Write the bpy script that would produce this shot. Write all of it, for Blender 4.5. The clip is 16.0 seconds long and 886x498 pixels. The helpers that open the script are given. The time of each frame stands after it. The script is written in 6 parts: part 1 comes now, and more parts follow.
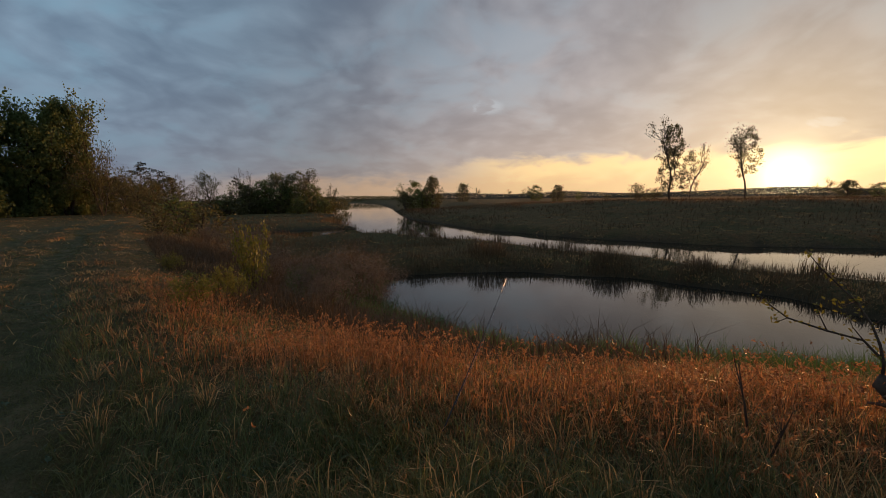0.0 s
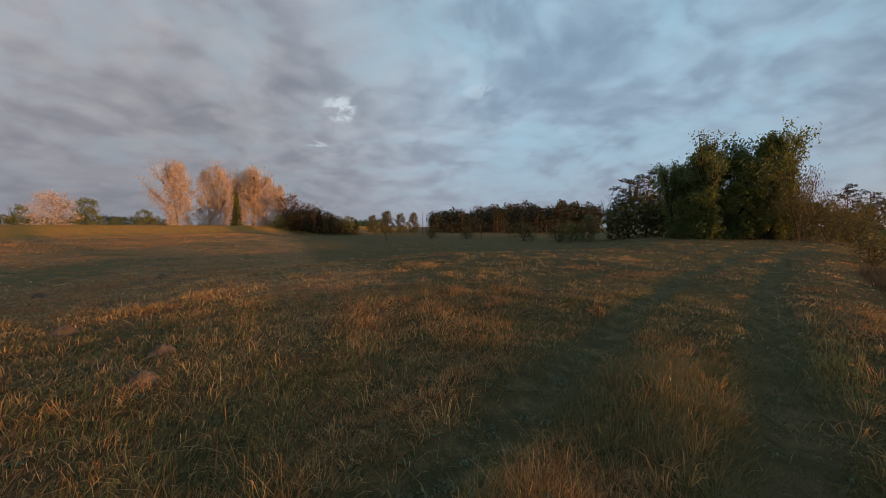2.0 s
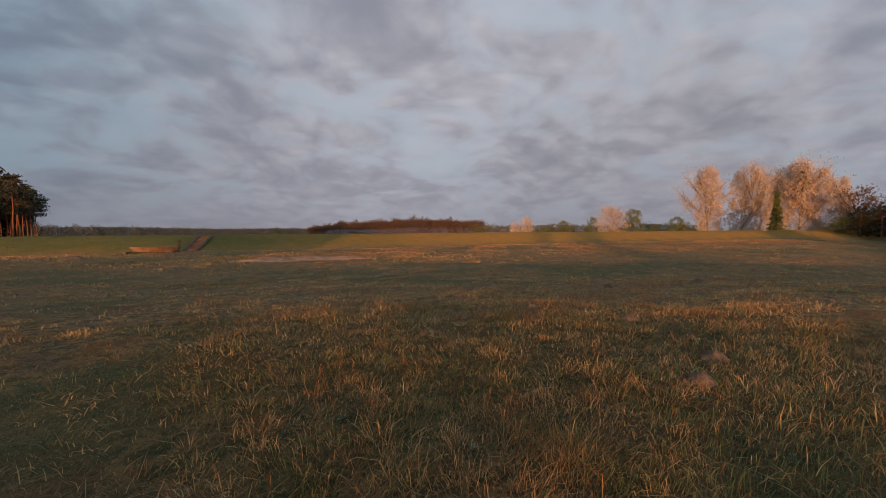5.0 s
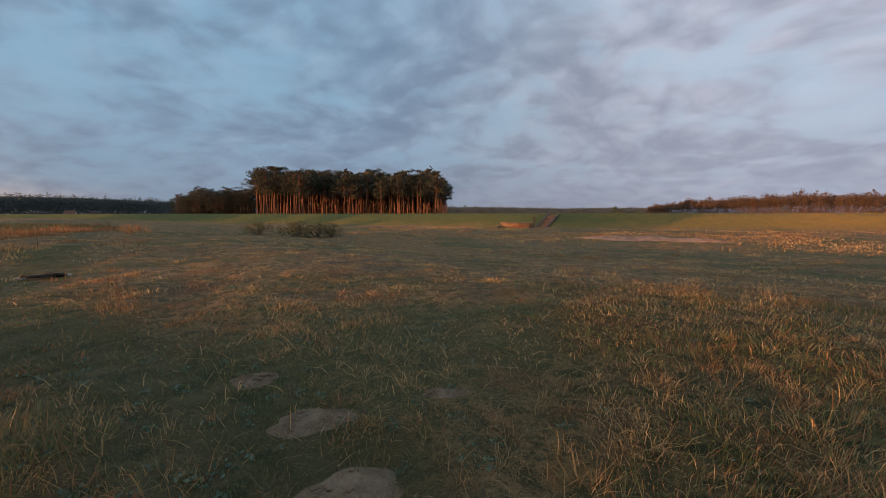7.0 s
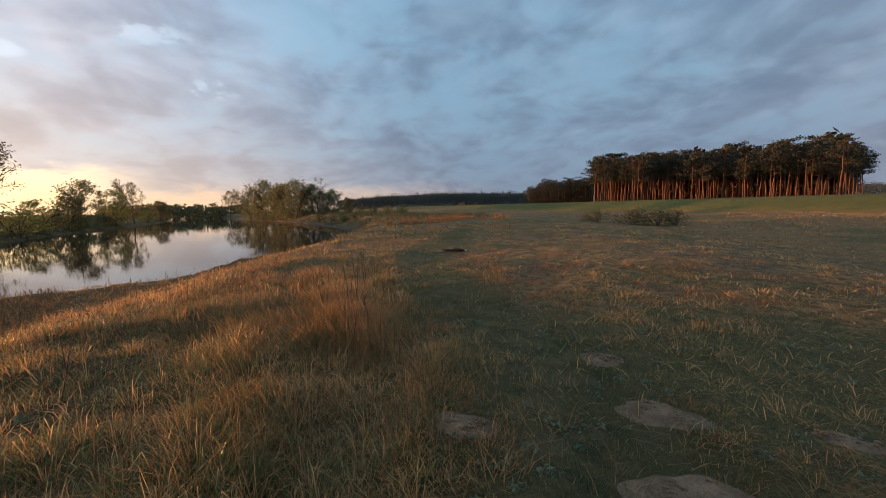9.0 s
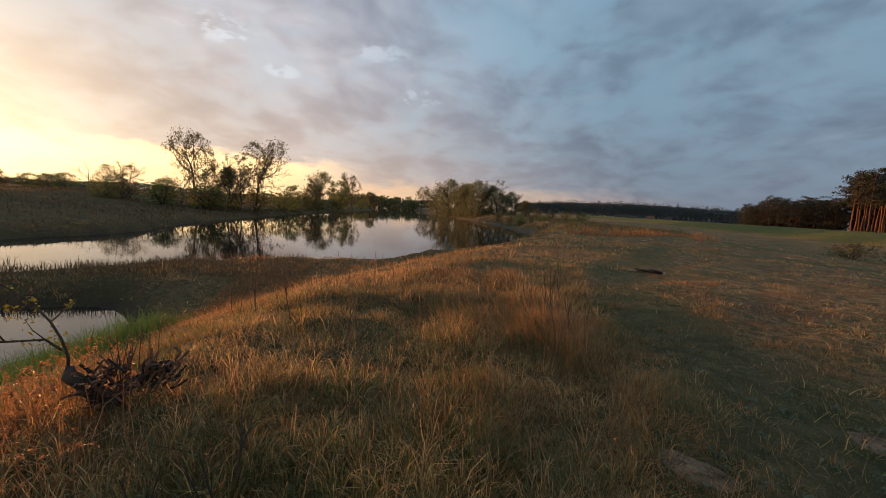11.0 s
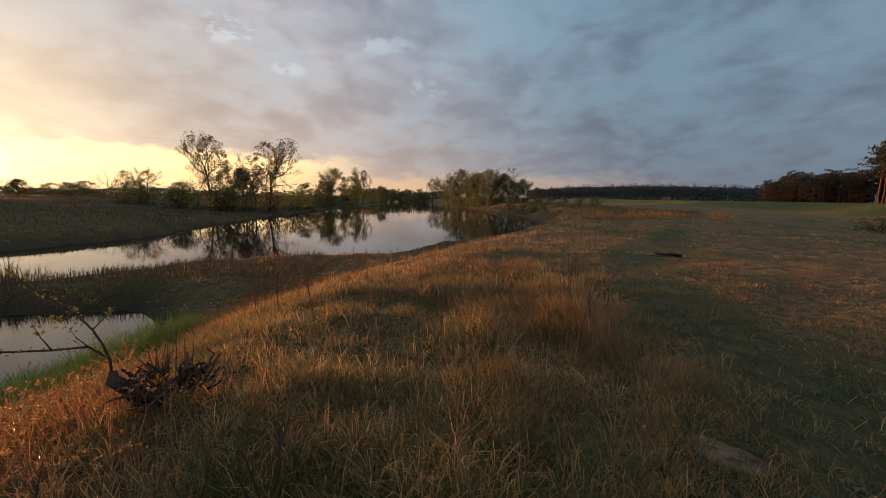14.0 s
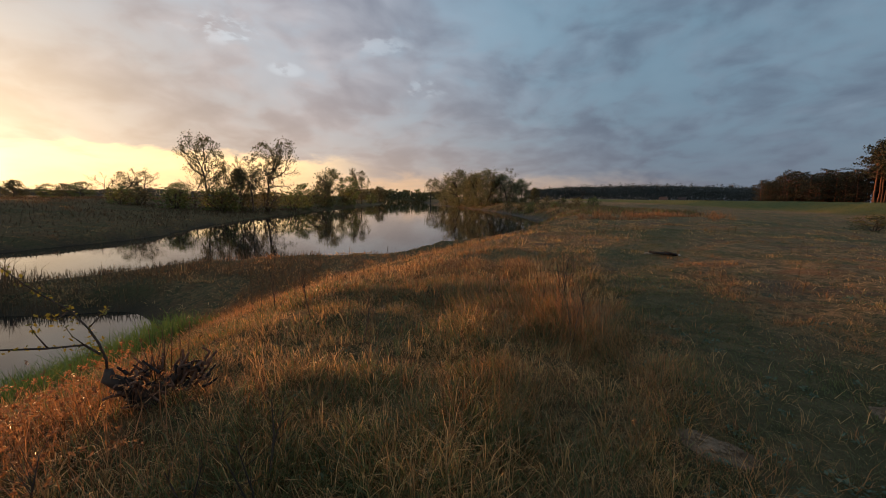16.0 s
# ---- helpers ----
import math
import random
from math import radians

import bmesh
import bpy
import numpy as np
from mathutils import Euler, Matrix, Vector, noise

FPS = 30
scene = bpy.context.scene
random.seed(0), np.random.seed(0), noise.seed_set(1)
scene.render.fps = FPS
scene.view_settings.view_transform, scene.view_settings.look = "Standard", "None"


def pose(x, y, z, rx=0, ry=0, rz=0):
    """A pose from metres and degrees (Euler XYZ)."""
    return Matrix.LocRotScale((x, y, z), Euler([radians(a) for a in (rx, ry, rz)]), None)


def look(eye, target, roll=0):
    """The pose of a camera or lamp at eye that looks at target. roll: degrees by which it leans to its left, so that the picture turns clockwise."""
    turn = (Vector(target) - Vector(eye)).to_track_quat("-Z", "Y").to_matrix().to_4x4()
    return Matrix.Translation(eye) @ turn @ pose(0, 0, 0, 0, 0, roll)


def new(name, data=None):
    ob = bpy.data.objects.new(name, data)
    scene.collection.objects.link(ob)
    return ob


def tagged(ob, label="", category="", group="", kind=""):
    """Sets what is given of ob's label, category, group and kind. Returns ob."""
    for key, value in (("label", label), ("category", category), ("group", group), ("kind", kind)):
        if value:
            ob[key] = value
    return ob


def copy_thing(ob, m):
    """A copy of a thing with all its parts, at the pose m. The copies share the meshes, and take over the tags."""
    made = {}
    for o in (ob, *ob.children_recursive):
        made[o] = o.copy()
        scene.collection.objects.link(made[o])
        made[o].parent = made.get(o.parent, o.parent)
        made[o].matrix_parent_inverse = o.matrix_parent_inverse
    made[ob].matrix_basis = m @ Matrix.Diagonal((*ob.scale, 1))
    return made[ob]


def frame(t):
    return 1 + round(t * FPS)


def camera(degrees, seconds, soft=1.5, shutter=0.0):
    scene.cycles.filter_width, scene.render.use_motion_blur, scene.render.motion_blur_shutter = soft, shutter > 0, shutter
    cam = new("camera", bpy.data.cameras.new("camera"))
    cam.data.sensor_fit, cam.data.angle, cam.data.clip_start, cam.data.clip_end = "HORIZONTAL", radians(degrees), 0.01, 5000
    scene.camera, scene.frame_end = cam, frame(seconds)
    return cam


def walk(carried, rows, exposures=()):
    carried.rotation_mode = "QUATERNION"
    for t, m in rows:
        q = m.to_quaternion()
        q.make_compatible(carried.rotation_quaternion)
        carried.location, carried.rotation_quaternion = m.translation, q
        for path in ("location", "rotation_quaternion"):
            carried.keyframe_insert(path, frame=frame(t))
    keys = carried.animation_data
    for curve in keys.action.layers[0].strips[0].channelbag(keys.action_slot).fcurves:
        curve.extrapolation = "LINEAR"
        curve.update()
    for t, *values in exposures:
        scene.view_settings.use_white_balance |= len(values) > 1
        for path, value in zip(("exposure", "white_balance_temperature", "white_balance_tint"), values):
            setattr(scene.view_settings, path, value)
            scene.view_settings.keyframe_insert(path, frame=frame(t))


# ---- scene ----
# ------------------------------------------------------------------ camera
cam = camera(96.5, 16.0, soft=0.55)
PATH = [
    (0.0, pose(0.00, 0.00, 1.60, 82.58, 0.71, 0.00)),
    (0.5, pose(-0.11, -0.11, 1.60, 83.71, 2.21, 18.84)),
    (1.0, pose(-0.17, -0.36, 1.64, 84.81, 2.60, 39.59)),
    (1.5, pose(-0.42, -0.51, 1.60, 86.28, -0.81, 61.47)),
    (2.0, pose(-0.51, -0.59, 1.58, 86.73, -0.21, 81.97)),
    (2.5, pose(-0.52, -0.60, 1.59, 87.72, 0.48, 97.42)),
    (3.0, pose(-0.65, -0.58, 1.60, 88.92, 2.61, 103.60)),
    (3.5, pose(-0.65, -0.62, 1.60, 90.19, 0.95, 112.52)),
    (4.0, pose(-0.60, -0.71, 1.60, 90.06, 0.62, 125.27)),
    (4.5, pose(-0.47, -0.77, 1.61, 87.50, 1.66, 137.15)),
    (5.0, pose(-0.42, -0.89, 1.59, 87.71, 0.50, 149.41)),
    (5.2, pose(-0.35, -0.92, 1.59, 87.20, 1.28, 155.10)),
    (7.3, pose(0.26, -0.62, 1.48, 84.63, 0.59, 200.89)),
    (7.5, pose(0.29, -0.61, 1.48, 83.95, 1.53, 204.81)),
    (8.0, pose(0.33, -0.53, 1.49, 84.76, 2.03, 218.52)),
    (8.5, pose(0.25, -0.50, 1.50, 83.47, 0.96, 227.74)),
    (9.0, pose(0.21, -0.40, 1.53, 83.80, 1.52, 241.31)),
    (9.5, pose(0.23, -0.30, 1.55, 85.82, 0.79, 251.23)),
    (10.0, pose(0.25, -0.12, 1.57, 83.58, -0.30, 254.98)),
    (10.2, pose(0.22, -0.04, 1.59, 83.62, -1.11, 257.54)),
    (12.3, pose(0.10, 0.24, 1.65, 83.45, -4.19, 271.53)),
    (12.5, pose(0.11, 0.24, 1.64, 83.21, -4.33, 271.22)),
    (13.0, pose(0.12, 0.25, 1.64, 81.63, -5.26, 268.73)),
    (13.5, pose(0.11, 0.24, 1.64, 79.97, -4.43, 266.74)),
    (14.0, pose(0.11, 0.23, 1.67, 82.52, -0.78, 267.83)),
    (14.5, pose(0.12, 0.23, 1.67, 82.18, 2.36, 269.87)),
    (15.0, pose(0.13, 0.23, 1.66, 81.76, 1.37, 271.06)),
    (15.5, pose(0.12, 0.22, 1.65, 81.45, 0.40, 271.13)),
    (16.0, pose(0.07, 0.19, 1.66, 82.56, -0.65, 267.55)),
]
walk(cam, PATH, exposures=[(0.0, -0.52, 6400, 9), (0.5, -0.37, 6350, 7), (1.0, -0.12, 6450, 4), (1.5, 0.08, 6700, 6), (2.0, 0.15, 6800, 8), (2.5, 0.25, 6900, 10), (3.5, 0.21, 7050, 12), (5.0, 0.27, 6850, 12),
                         (7.5, 0.58, 6150, 9), (8.5, 0.57, 6100, 9), (9.2, 0.48, 6200, 9), (10.0, 0.38, 6450, 10), (12.5, 0.10, 6550, 10), (13.5, 0.13, 6550, 10), (14.0, 0.04, 6550, 10), (15.0, 0.06, 6500, 10), (16.0, 0.01, 6500, 10)])

# ------------------------------------------------------------------ sky and sun
SUN_AZ, SUN_EL = 319.4, 1.9          # degrees, counter-clockwise from +y


def heading(az, el=0.0):
    a, e = radians(az), radians(el)
    return Vector((-math.sin(a) * math.cos(e), math.cos(a) * math.cos(e), math.sin(e)))


SUN_DIR = heading(SUN_AZ, SUN_EL)
BREAKS = [(96.4, 15.7, 1.8, 1.5, 0.55), (99.6, 10.9, 1.2, 0.7, 0.4), (295.6, 19.0, 3.4, 1.3, 0.30), (288.4, 15.7, 1.8, 0.7, 0.25), (302.0, 19.5, 2.2, 0.8, 0.26),
          (270.3, 14.5, 2.6, 0.9, 0.2), (276.0, 19.5, 3.0, 1.0, 0.2), (353.9, 12.2, 2.0, 0.8, 0.3), (316.9, 7.1, 1.4, 0.5, 0.5), (76.7, 18.3, 2.0, 0.8, 0.15)]


class Nodes:
    """Short hand for node trees."""

    def __init__(self, tree):
        self.t = tree
        tree.nodes.clear()

    def add(self, kind, **props):
        n = self.t.nodes.new(kind)
        for k, v in props.items():
            setattr(n, k, v)
        return n

    def put(self, socket, v):
        if hasattr(v, "is_linked"):
            self.t.links.new(v, socket)
        elif v is not None:
            socket.default_value = v

    def math(self, op, a, b=None, clamp=False):
        n = self.add("ShaderNodeMath", operation=op, use_clamp=clamp)
        self.put(n.inputs[0], a)
        self.put(n.inputs[1], b)
        return n.outputs[0]

    def smooth(self, v, lo, hi, a=0.0, b=1.0):
        n = self.add("ShaderNodeMapRange", interpolation_type="SMOOTHSTEP")
        for i, x in enumerate((v, lo, hi, a, b)):
            self.put(n.inputs[i], x)
        return n.outputs[0]

    def mix(self, f, a, b, mode="MIX"):
        n = self.add("ShaderNodeMix", data_type="RGBA", blend_type=mode)
        self.put(n.inputs["Factor"], f)
        self.put(n.inputs[6], a if hasattr(a, "is_linked") else (*a, 1))
        self.put(n.inputs[7], b if hasattr(b, "is_linked") else (*b, 1))
        return n.outputs[2]

    def noise(self, vec, scale, detail=4.0, rough=0.55, dist=0.0):
        n = self.add("ShaderNodeTexNoise")
        self.put(n.inputs["Vector"], vec)
        n.inputs["Scale"].default_value = scale
        n.inputs["Detail"].default_value = detail
        n.inputs["Roughness"].default_value = rough
        n.inputs["Distortion"].default_value = dist
        return n.outputs[0]


def make_world():
    world = bpy.data.worlds.new("dawn_sky")
    scene.world = world
    world.use_nodes = True
    g = Nodes(world.node_tree)
    way = g.add("ShaderNodeTexCoord").outputs["Generated"]
    sep = g.add("ShaderNodeSeparateXYZ")
    g.put(sep.inputs[0], way)
    x, y, z = sep.outputs
    sky = g.add("ShaderNodeTexSky", sky_type="NISHITA", sun_disc=False)
    sky.sun_elevation, sky.sun_rotation = radians(4.0), radians(360 - SUN_AZ)
    sky.air_density, sky.dust_density, sky.ozone_density = 1.0, 1.2, 2.0
    clear = g.mix(1.0, sky.outputs[0], (0.10, 0.10, 0.10), "MULTIPLY")
    # angle to the sun
    dot = g.add("ShaderNodeVectorMath", operation="DOT_PRODUCT")
    g.put(dot.inputs[0], way)
    dot.inputs[1].default_value = SUN_DIR
    c = g.math("MAXIMUM", dot.outputs["Value"], 0.0)
    flat = g.add("ShaderNodeVectorMath", operation="DOT_PRODUCT")
    g.put(flat.inputs[0], way)
    flat.inputs[1].default_value = heading(SUN_AZ)
    side = flat.outputs["Value"]          # 1 towards the sun, -1 away
    # cloud sheet, flat overhead and crowding towards the horizon
    up = g.math("ADD", g.math("MAXIMUM", z, 0.0), 0.30)
    comb = g.add("ShaderNodeCombineXYZ")
    g.put(comb.inputs[0], g.math("DIVIDE", x, up))
    g.put(comb.inputs[1], g.math("DIVIDE", y, up))
    comb.inputs[2].default_value = 5.1
    p = comb.outputs[0]
    # soft rolls whose edges are pushed about by a slow swirl
    swirl = g.add("ShaderNodeTexNoise")
    g.put(swirl.inputs["Vector"], p)
    swirl.inputs["Scale"].default_value, swirl.inputs["Detail"].default_value = 1.6, 2.0
    push = g.add("ShaderNodeVectorMath", operation="MULTIPLY_ADD")
    g.put(push.inputs[0], swirl.outputs["Color"])
    push.inputs[1].default_value, push.inputs[2].default_value = (0.36, 0.36, 0.0), (-0.18, -0.18, 0.0)
    moved = g.add("ShaderNodeVectorMath", operation="ADD")
    g.put(moved.inputs[0], p)
    g.put(moved.inputs[1], push.outputs[0])
    q = moved.outputs[0]
    big = g.noise(p, 0.8, 2, 0.5)
    roll = g.noise(q, 2.3, 3, 0.45)
    puff = g.noise(q, 5.5, 4, 0.52)
    ripple = g.noise(q, 15.0, 3, 0.5)
    dens = g.math("ADD", g.math("MULTIPLY", big, 0.22), g.math("ADD", g.math("MULTIPLY", roll, 0.38), g.math("MULTIPLY", puff, 0.40)))
    gaps = g.smooth(dens, 0.39, 0.54, 0.30, 1.0)
    cell = g.add("ShaderNodeTexVoronoi", feature="SMOOTH_F1")
    g.put(cell.inputs["Vector"], q)
    cell.inputs["Scale"].default_value, cell.inputs["Smoothness"].default_value, cell.inputs["Detail"].default_value = 6.5, 0.7, 1.0
    lump = g.math("ADD", g.math("MULTIPLY", cell.outputs["Distance"], 0.9), 0.18)
    body = g.math("ADD", g.math("ADD", g.math("MULTIPLY", roll, 0.40), g.math("MULTIPLY", lump, 0.22)), g.math("ADD", g.math("MULTIPLY", puff, 0.26), g.math("MULTIPLY", ripple, 0.12)))
    shade = g.smooth(body, 0.38, 0.76)
    away = g.smooth(side, -0.1, 0.9)
    across = g.smooth(g.math("ABSOLUTE", side), 0.95, 0.30)
    dark = g.mix(away, (0.220, 0.232, 0.285), (0.235, 0.243, 0.295))
    dark = g.mix(across, dark, (0.152, 0.230, 0.330))
    lit = g.mix(away, (0.440, 0.438, 0.490), (0.455, 0.445, 0.485))
    lit = g.mix(across, lit, (0.305, 0.435, 0.565))
    cloud = g.mix(shade, lit, dark)
    clear = g.mix(0.88, clear, g.mix(across, (0.36, 0.44, 0.53), (0.27, 0.465, 0.615)))
    dome = g.mix(gaps, clear, cloud)
    # small bright breaks in the sheet: heading, elevation, spread in degrees along and up, strength; their outline follows the puffs
    ragged = g.smooth(g.math("ADD", g.math("MULTIPLY", puff, 0.6), g.math("MULTIPLY", ripple, 0.4)), 0.56, 0.44)
    for az, el, wide, tall, amount in BREAKS:
        east, rise = heading(az - 90), heading(az, el + 90)
        off = []
        for axis, spread in ((east, wide), (rise, tall)):
            d = g.add("ShaderNodeVectorMath", operation="DOT_PRODUCT")
            g.put(d.inputs[0], way)
            d.inputs[1].default_value = axis
            off.append(g.math("POWER", g.math("MULTIPLY", d.outputs["Value"], 0.62 / math.radians(spread)), 2.0))
        ahead = g.add("ShaderNodeVectorMath", operation="DOT_PRODUCT")
        g.put(ahead.inputs[0], way)
        ahead.inputs[1].default_value = heading(az, el)
        spot_on = g.math("MULTIPLY", g.smooth(g.math("ADD", off[0], off[1]), 1.0, 0.0), g.smooth(ahead.outputs["Value"], 0.3, 0.6))
        dome = g.mix(g.math("MULTIPLY", g.smooth(g.math("MULTIPLY", spot_on, ragged), 0.08, 1.0), amount), dome, (0.72, 0.84, 0.94))
    # haze towards the horizon
    low = g.math("POWER", g.math("SUBTRACT", 1.0, g.math("MAXIMUM", z, 0.0), True), 5.5)
    warm = g.smooth(side, 0.05, 0.98)
    haze = g.mix(warm, (0.225, 0.235, 0.29), (0.66, 0.46, 0.31))
    dome = g.mix(g.math("MULTIPLY", low, 0.85), dome, haze)
    # the sheet is thicker in the south-west, thinner in the north and east
    for way_az, lo, hi, gain in ((222, 0.35, 1.0, 0.72), (285, 0.70, 1.0, 1.16), (62, 0.70, 1.0, 1.26), (118, 0.82, 1.0, 0.88), (345, 0.86, 1.0, 1.34), (306, 0.90, 1.0, 0.86)):
        toward = g.add("ShaderNodeVectorMath", operation="DOT_PRODUCT")
        g.put(toward.inputs[0], way)
        toward.inputs[1].default_value = heading(way_az)
        thick = g.smooth(toward.outputs["Value"], lo, hi, 1.0, gain)
        scaled = g.add("ShaderNodeVectorMath", operation="SCALE")
        g.put(scaled.inputs[0], dome)
        g.put(scaled.inputs["Scale"], thick)
        dome = scaled.outputs[0]
    # bright clear strip under the cloud edge on the sun's side
    edge = g.math("ADD", z, g.math("MULTIPLY", g.math("SUBTRACT", puff, 0.5), 0.07))
    strip = g.math("MULTIPLY", g.smooth(edge, 0.100, 0.070), g.smooth(side, 0.72, 0.91))
    dome = g.mix(strip, dome, (1.45, 0.98, 0.46))
    strip_far = g.math("MULTIPLY", g.smooth(edge, 0.07, 0.02), g.smooth(side, 0.0, 0.8))
    dome = g.mix(g.math("MULTIPLY", strip_far, 0.6), dome, (0.95, 0.58, 0.30))
    # glow round the sun
    for power, amount, tint in ((8, 0.28, (1.0, 0.74, 0.44)), (40, 0.60, (1.0, 0.68, 0.28)), (900, 2.6, (1.0, 0.82, 0.45)), (14000, 40.0, (1.0, 0.9, 0.7))):
        lobe = g.math("MULTIPLY", g.math("POWER", c, float(power)), amount)
        dome = add_light(g, dome, lobe, tint)
    ground = g.smooth(z, -0.02, 0.0)
    dome = g.mix(ground, (0.06, 0.05, 0.04), dome)
    bg = g.add("ShaderNodeBackground")
    g.put(bg.inputs[0], dome)
    bg.inputs[1].default_value = 1.0
    out = g.add("ShaderNodeOutputWorld")
    g.put(out.inputs[0], bg.outputs[0])


def add_light(g, base, amount, tint):
    tinted = g.add("ShaderNodeVectorMath", operation="SCALE")
    tinted.inputs[0].default_value = tint
    g.put(tinted.inputs["Scale"], amount)
    total = g.add("ShaderNodeVectorMath", operation="ADD")
    g.put(total.inputs[0], base)
    g.put(total.inputs[1], tinted.outputs[0])
    return total.outputs[0]


make_world()
sun = new("sun", bpy.data.lights.new("sun", "SUN"))
sun.data.energy, sun.data.angle, sun.data.color = 5.0, radians(0.6), (1.0, 0.46, 0.17)
sun.matrix_world = look(heading(SUN_AZ, 2.4) * 100, (0, 0, 0))


# ------------------------------------------------------------------ materials
def surface(name, dark, light, scale=3.0, fine=40.0, rough=0.85, bump=0.3, through_light=0.0, island=0.0, third=None, spec=0.25, depth=0.02):
    """A matt natural surface: two tones by noise at two scales, and fine relief. through_light: share of light that leaves pass."""
    m = bpy.data.materials.new(name)
    m.use_nodes = True
    g = Nodes(m.node_tree)
    pos = g.add("ShaderNodeNewGeometry")
    a = g.noise(pos.outputs["Position"], scale, 4, 0.6)
    b = g.noise(pos.outputs["Position"], fine, 3, 0.6)
    f = g.math("ADD", g.math("MULTIPLY", a, 0.65), g.math("MULTIPLY", b, 0.35))
    f = g.smooth(f, 0.33, 0.67)
    if island:
        r = pos.outputs["Random Per Island"]
        f = g.math("ADD", g.math("MULTIPLY", f, 1 - island), g.math("MULTIPLY", r, island))
    col = g.mix(f, dark, light)
    if third:
        k = g.smooth(g.noise(pos.outputs["Position"], scale * 0.31, 3, 0.5), 0.48, 0.62)
        col = g.mix(k, col, third)
    bs = g.add("ShaderNodeBsdfPrincipled")
    g.put(bs.inputs["Base Color"], col)
    bs.inputs["Roughness"].default_value = rough
    bs.inputs["Specular IOR Level"].default_value = spec
    if bump:
        bp = g.add("ShaderNodeBump")
        bp.inputs["Strength"].default_value = bump
        bp.inputs["Distance"].default_value = depth
        g.put(bp.inputs["Height"], b)
        g.put(bs.inputs["Normal"], bp.outputs[0])
    last = bs.outputs[0]
    if through_light:
        tr = g.add("ShaderNodeBsdfTranslucent")
        g.put(tr.inputs[0], col)
        mx = g.add("ShaderNodeMixShader")
        mx.inputs[0].default_value = through_light
        g.put(mx.inputs[1], last)
        g.put(mx.inputs[2], tr.outputs[0])
        last = mx.outputs[0]
    g.put(g.add("ShaderNodeOutputMaterial").inputs[0], last)
    return m


def make_ground_material():
    m = bpy.data.materials.new("meadow_ground")
    m.use_nodes = True
    g = Nodes(m.node_tree)
    geo = g.add("ShaderNodeNewGeometry")
    pos = geo.outputs["Position"]
    big = g.noise(pos, 0.13, 4, 0.6, 0.6)
    mid = g.noise(pos, 0.9, 5, 0.65)
    clump = g.noise(pos, 4.5, 6, 0.7, 0.4)
    fine = g.noise(pos, 26.0, 7, 0.75)
    col = g.mix(g.smooth(clump, 0.38, 0.60), (0.062, 0.063, 0.028), (0.20, 0.130, 0.058))
    col = g.mix(g.math("MULTIPLY", g.smooth(mid, 0.48, 0.62), 0.7), col, (0.16, 0.088, 0.040))
    col = g.mix(g.math("MULTIPLY", g.smooth(big, 0.52, 0.62), 0.6), col, (0.060, 0.066, 0.025))
    col = g.mix(g.math("MULTIPLY", g.smooth(fine, 0.46, 0.64), 0.75), col, (0.032, 0.028, 0.014))
    # short matted sward on the open meadow; lighter warm tones stand for sunlit grass
    sward = g.add("ShaderNodeAttribute", attribute_name="sward").outputs["Fac"]
    mat = g.mix(g.smooth(clump, 0.42, 0.57), (0.150, 0.112, 0.052), (0.44, 0.250, 0.112))
    mat = g.mix(g.math("MULTIPLY", g.smooth(mid, 0.50, 0.60), 0.85), mat, (0.30, 0.135, 0.060))
    grey = g.noise(pos, 0.55, 4, 0.6, 0.8)
    mat = g.mix(g.math("MULTIPLY", g.smooth(grey, 0.54, 0.64), 0.55), mat, (0.135, 0.100, 0.080))
    mat = g.mix(g.math("MULTIPLY", g.smooth(grey, 0.46, 0.36), 0.45), mat, (0.110, 0.125, 0.052))
    mat = g.mix(g.math("MULTIPLY", g.smooth(big, 0.50, 0.60), 0.65), mat, (0.110, 0.120, 0.050))
    mat = g.mix(g.math("MULTIPLY", g.smooth(fine, 0.48, 0.64), 0.6), mat, (0.060, 0.050, 0.025))
    # dead stems and litter between the tussocks
    litter = g.noise(pos, 55.0, 4, 0.7, 1.2)
    mat = g.mix(g.math("MULTIPLY", g.smooth(litter, 0.50, 0.62), 0.75), mat, (0.045, 0.036, 0.018))
    mat = g.mix(g.math("MULTIPLY", g.smooth(litter, 0.44, 0.36), 0.55), mat, (0.52, 0.35, 0.19))
    col = g.mix(sward, col, mat)
    shade_turf = g.add("ShaderNodeAttribute", attribute_name="green").outputs["Fac"]
    col = g.mix(g.math("MULTIPLY", shade_turf, 0.8), col, g.mix(g.smooth(clump, 0.36, 0.62), (0.045, 0.054, 0.021), (0.125, 0.098, 0.044)))
    track = g.add("ShaderNodeAttribute", attribute_name="track").outputs["Fac"]
    worn = g.mix(g.smooth(g.noise(pos, 3.2, 5, 0.65), 0.42, 0.62), (0.084, 0.086, 0.039), (0.225, 0.170, 0.092))
    worn = g.mix(g.math("MULTIPLY", g.smooth(litter, 0.50, 0.62), 0.7), worn, (0.040, 0.034, 0.018))
    worn = g.mix(g.math("MULTIPLY", g.smooth(litter, 0.44, 0.36), 0.4), worn, (0.20, 0.175, 0.095))
    worn = g.mix(g.math("MULTIPLY", g.smooth(mid, 0.50, 0.60), 0.6), worn, (0.120, 0.115, 0.058))
    col = g.mix(g.math("MULTIPLY", track, g.smooth(fine, 0.2, 0.55)), col, worn)
    # dike colour carries the low sun's orange
    dike = g.add("ShaderNodeAttribute", attribute_name="dike").outputs["Fac"]
    col = g.mix(g.math("MULTIPLY", dike, 0.9), col, g.mix(mid, (0.19, 0.115, 0.030), (0.50, 0.26, 0.056)))
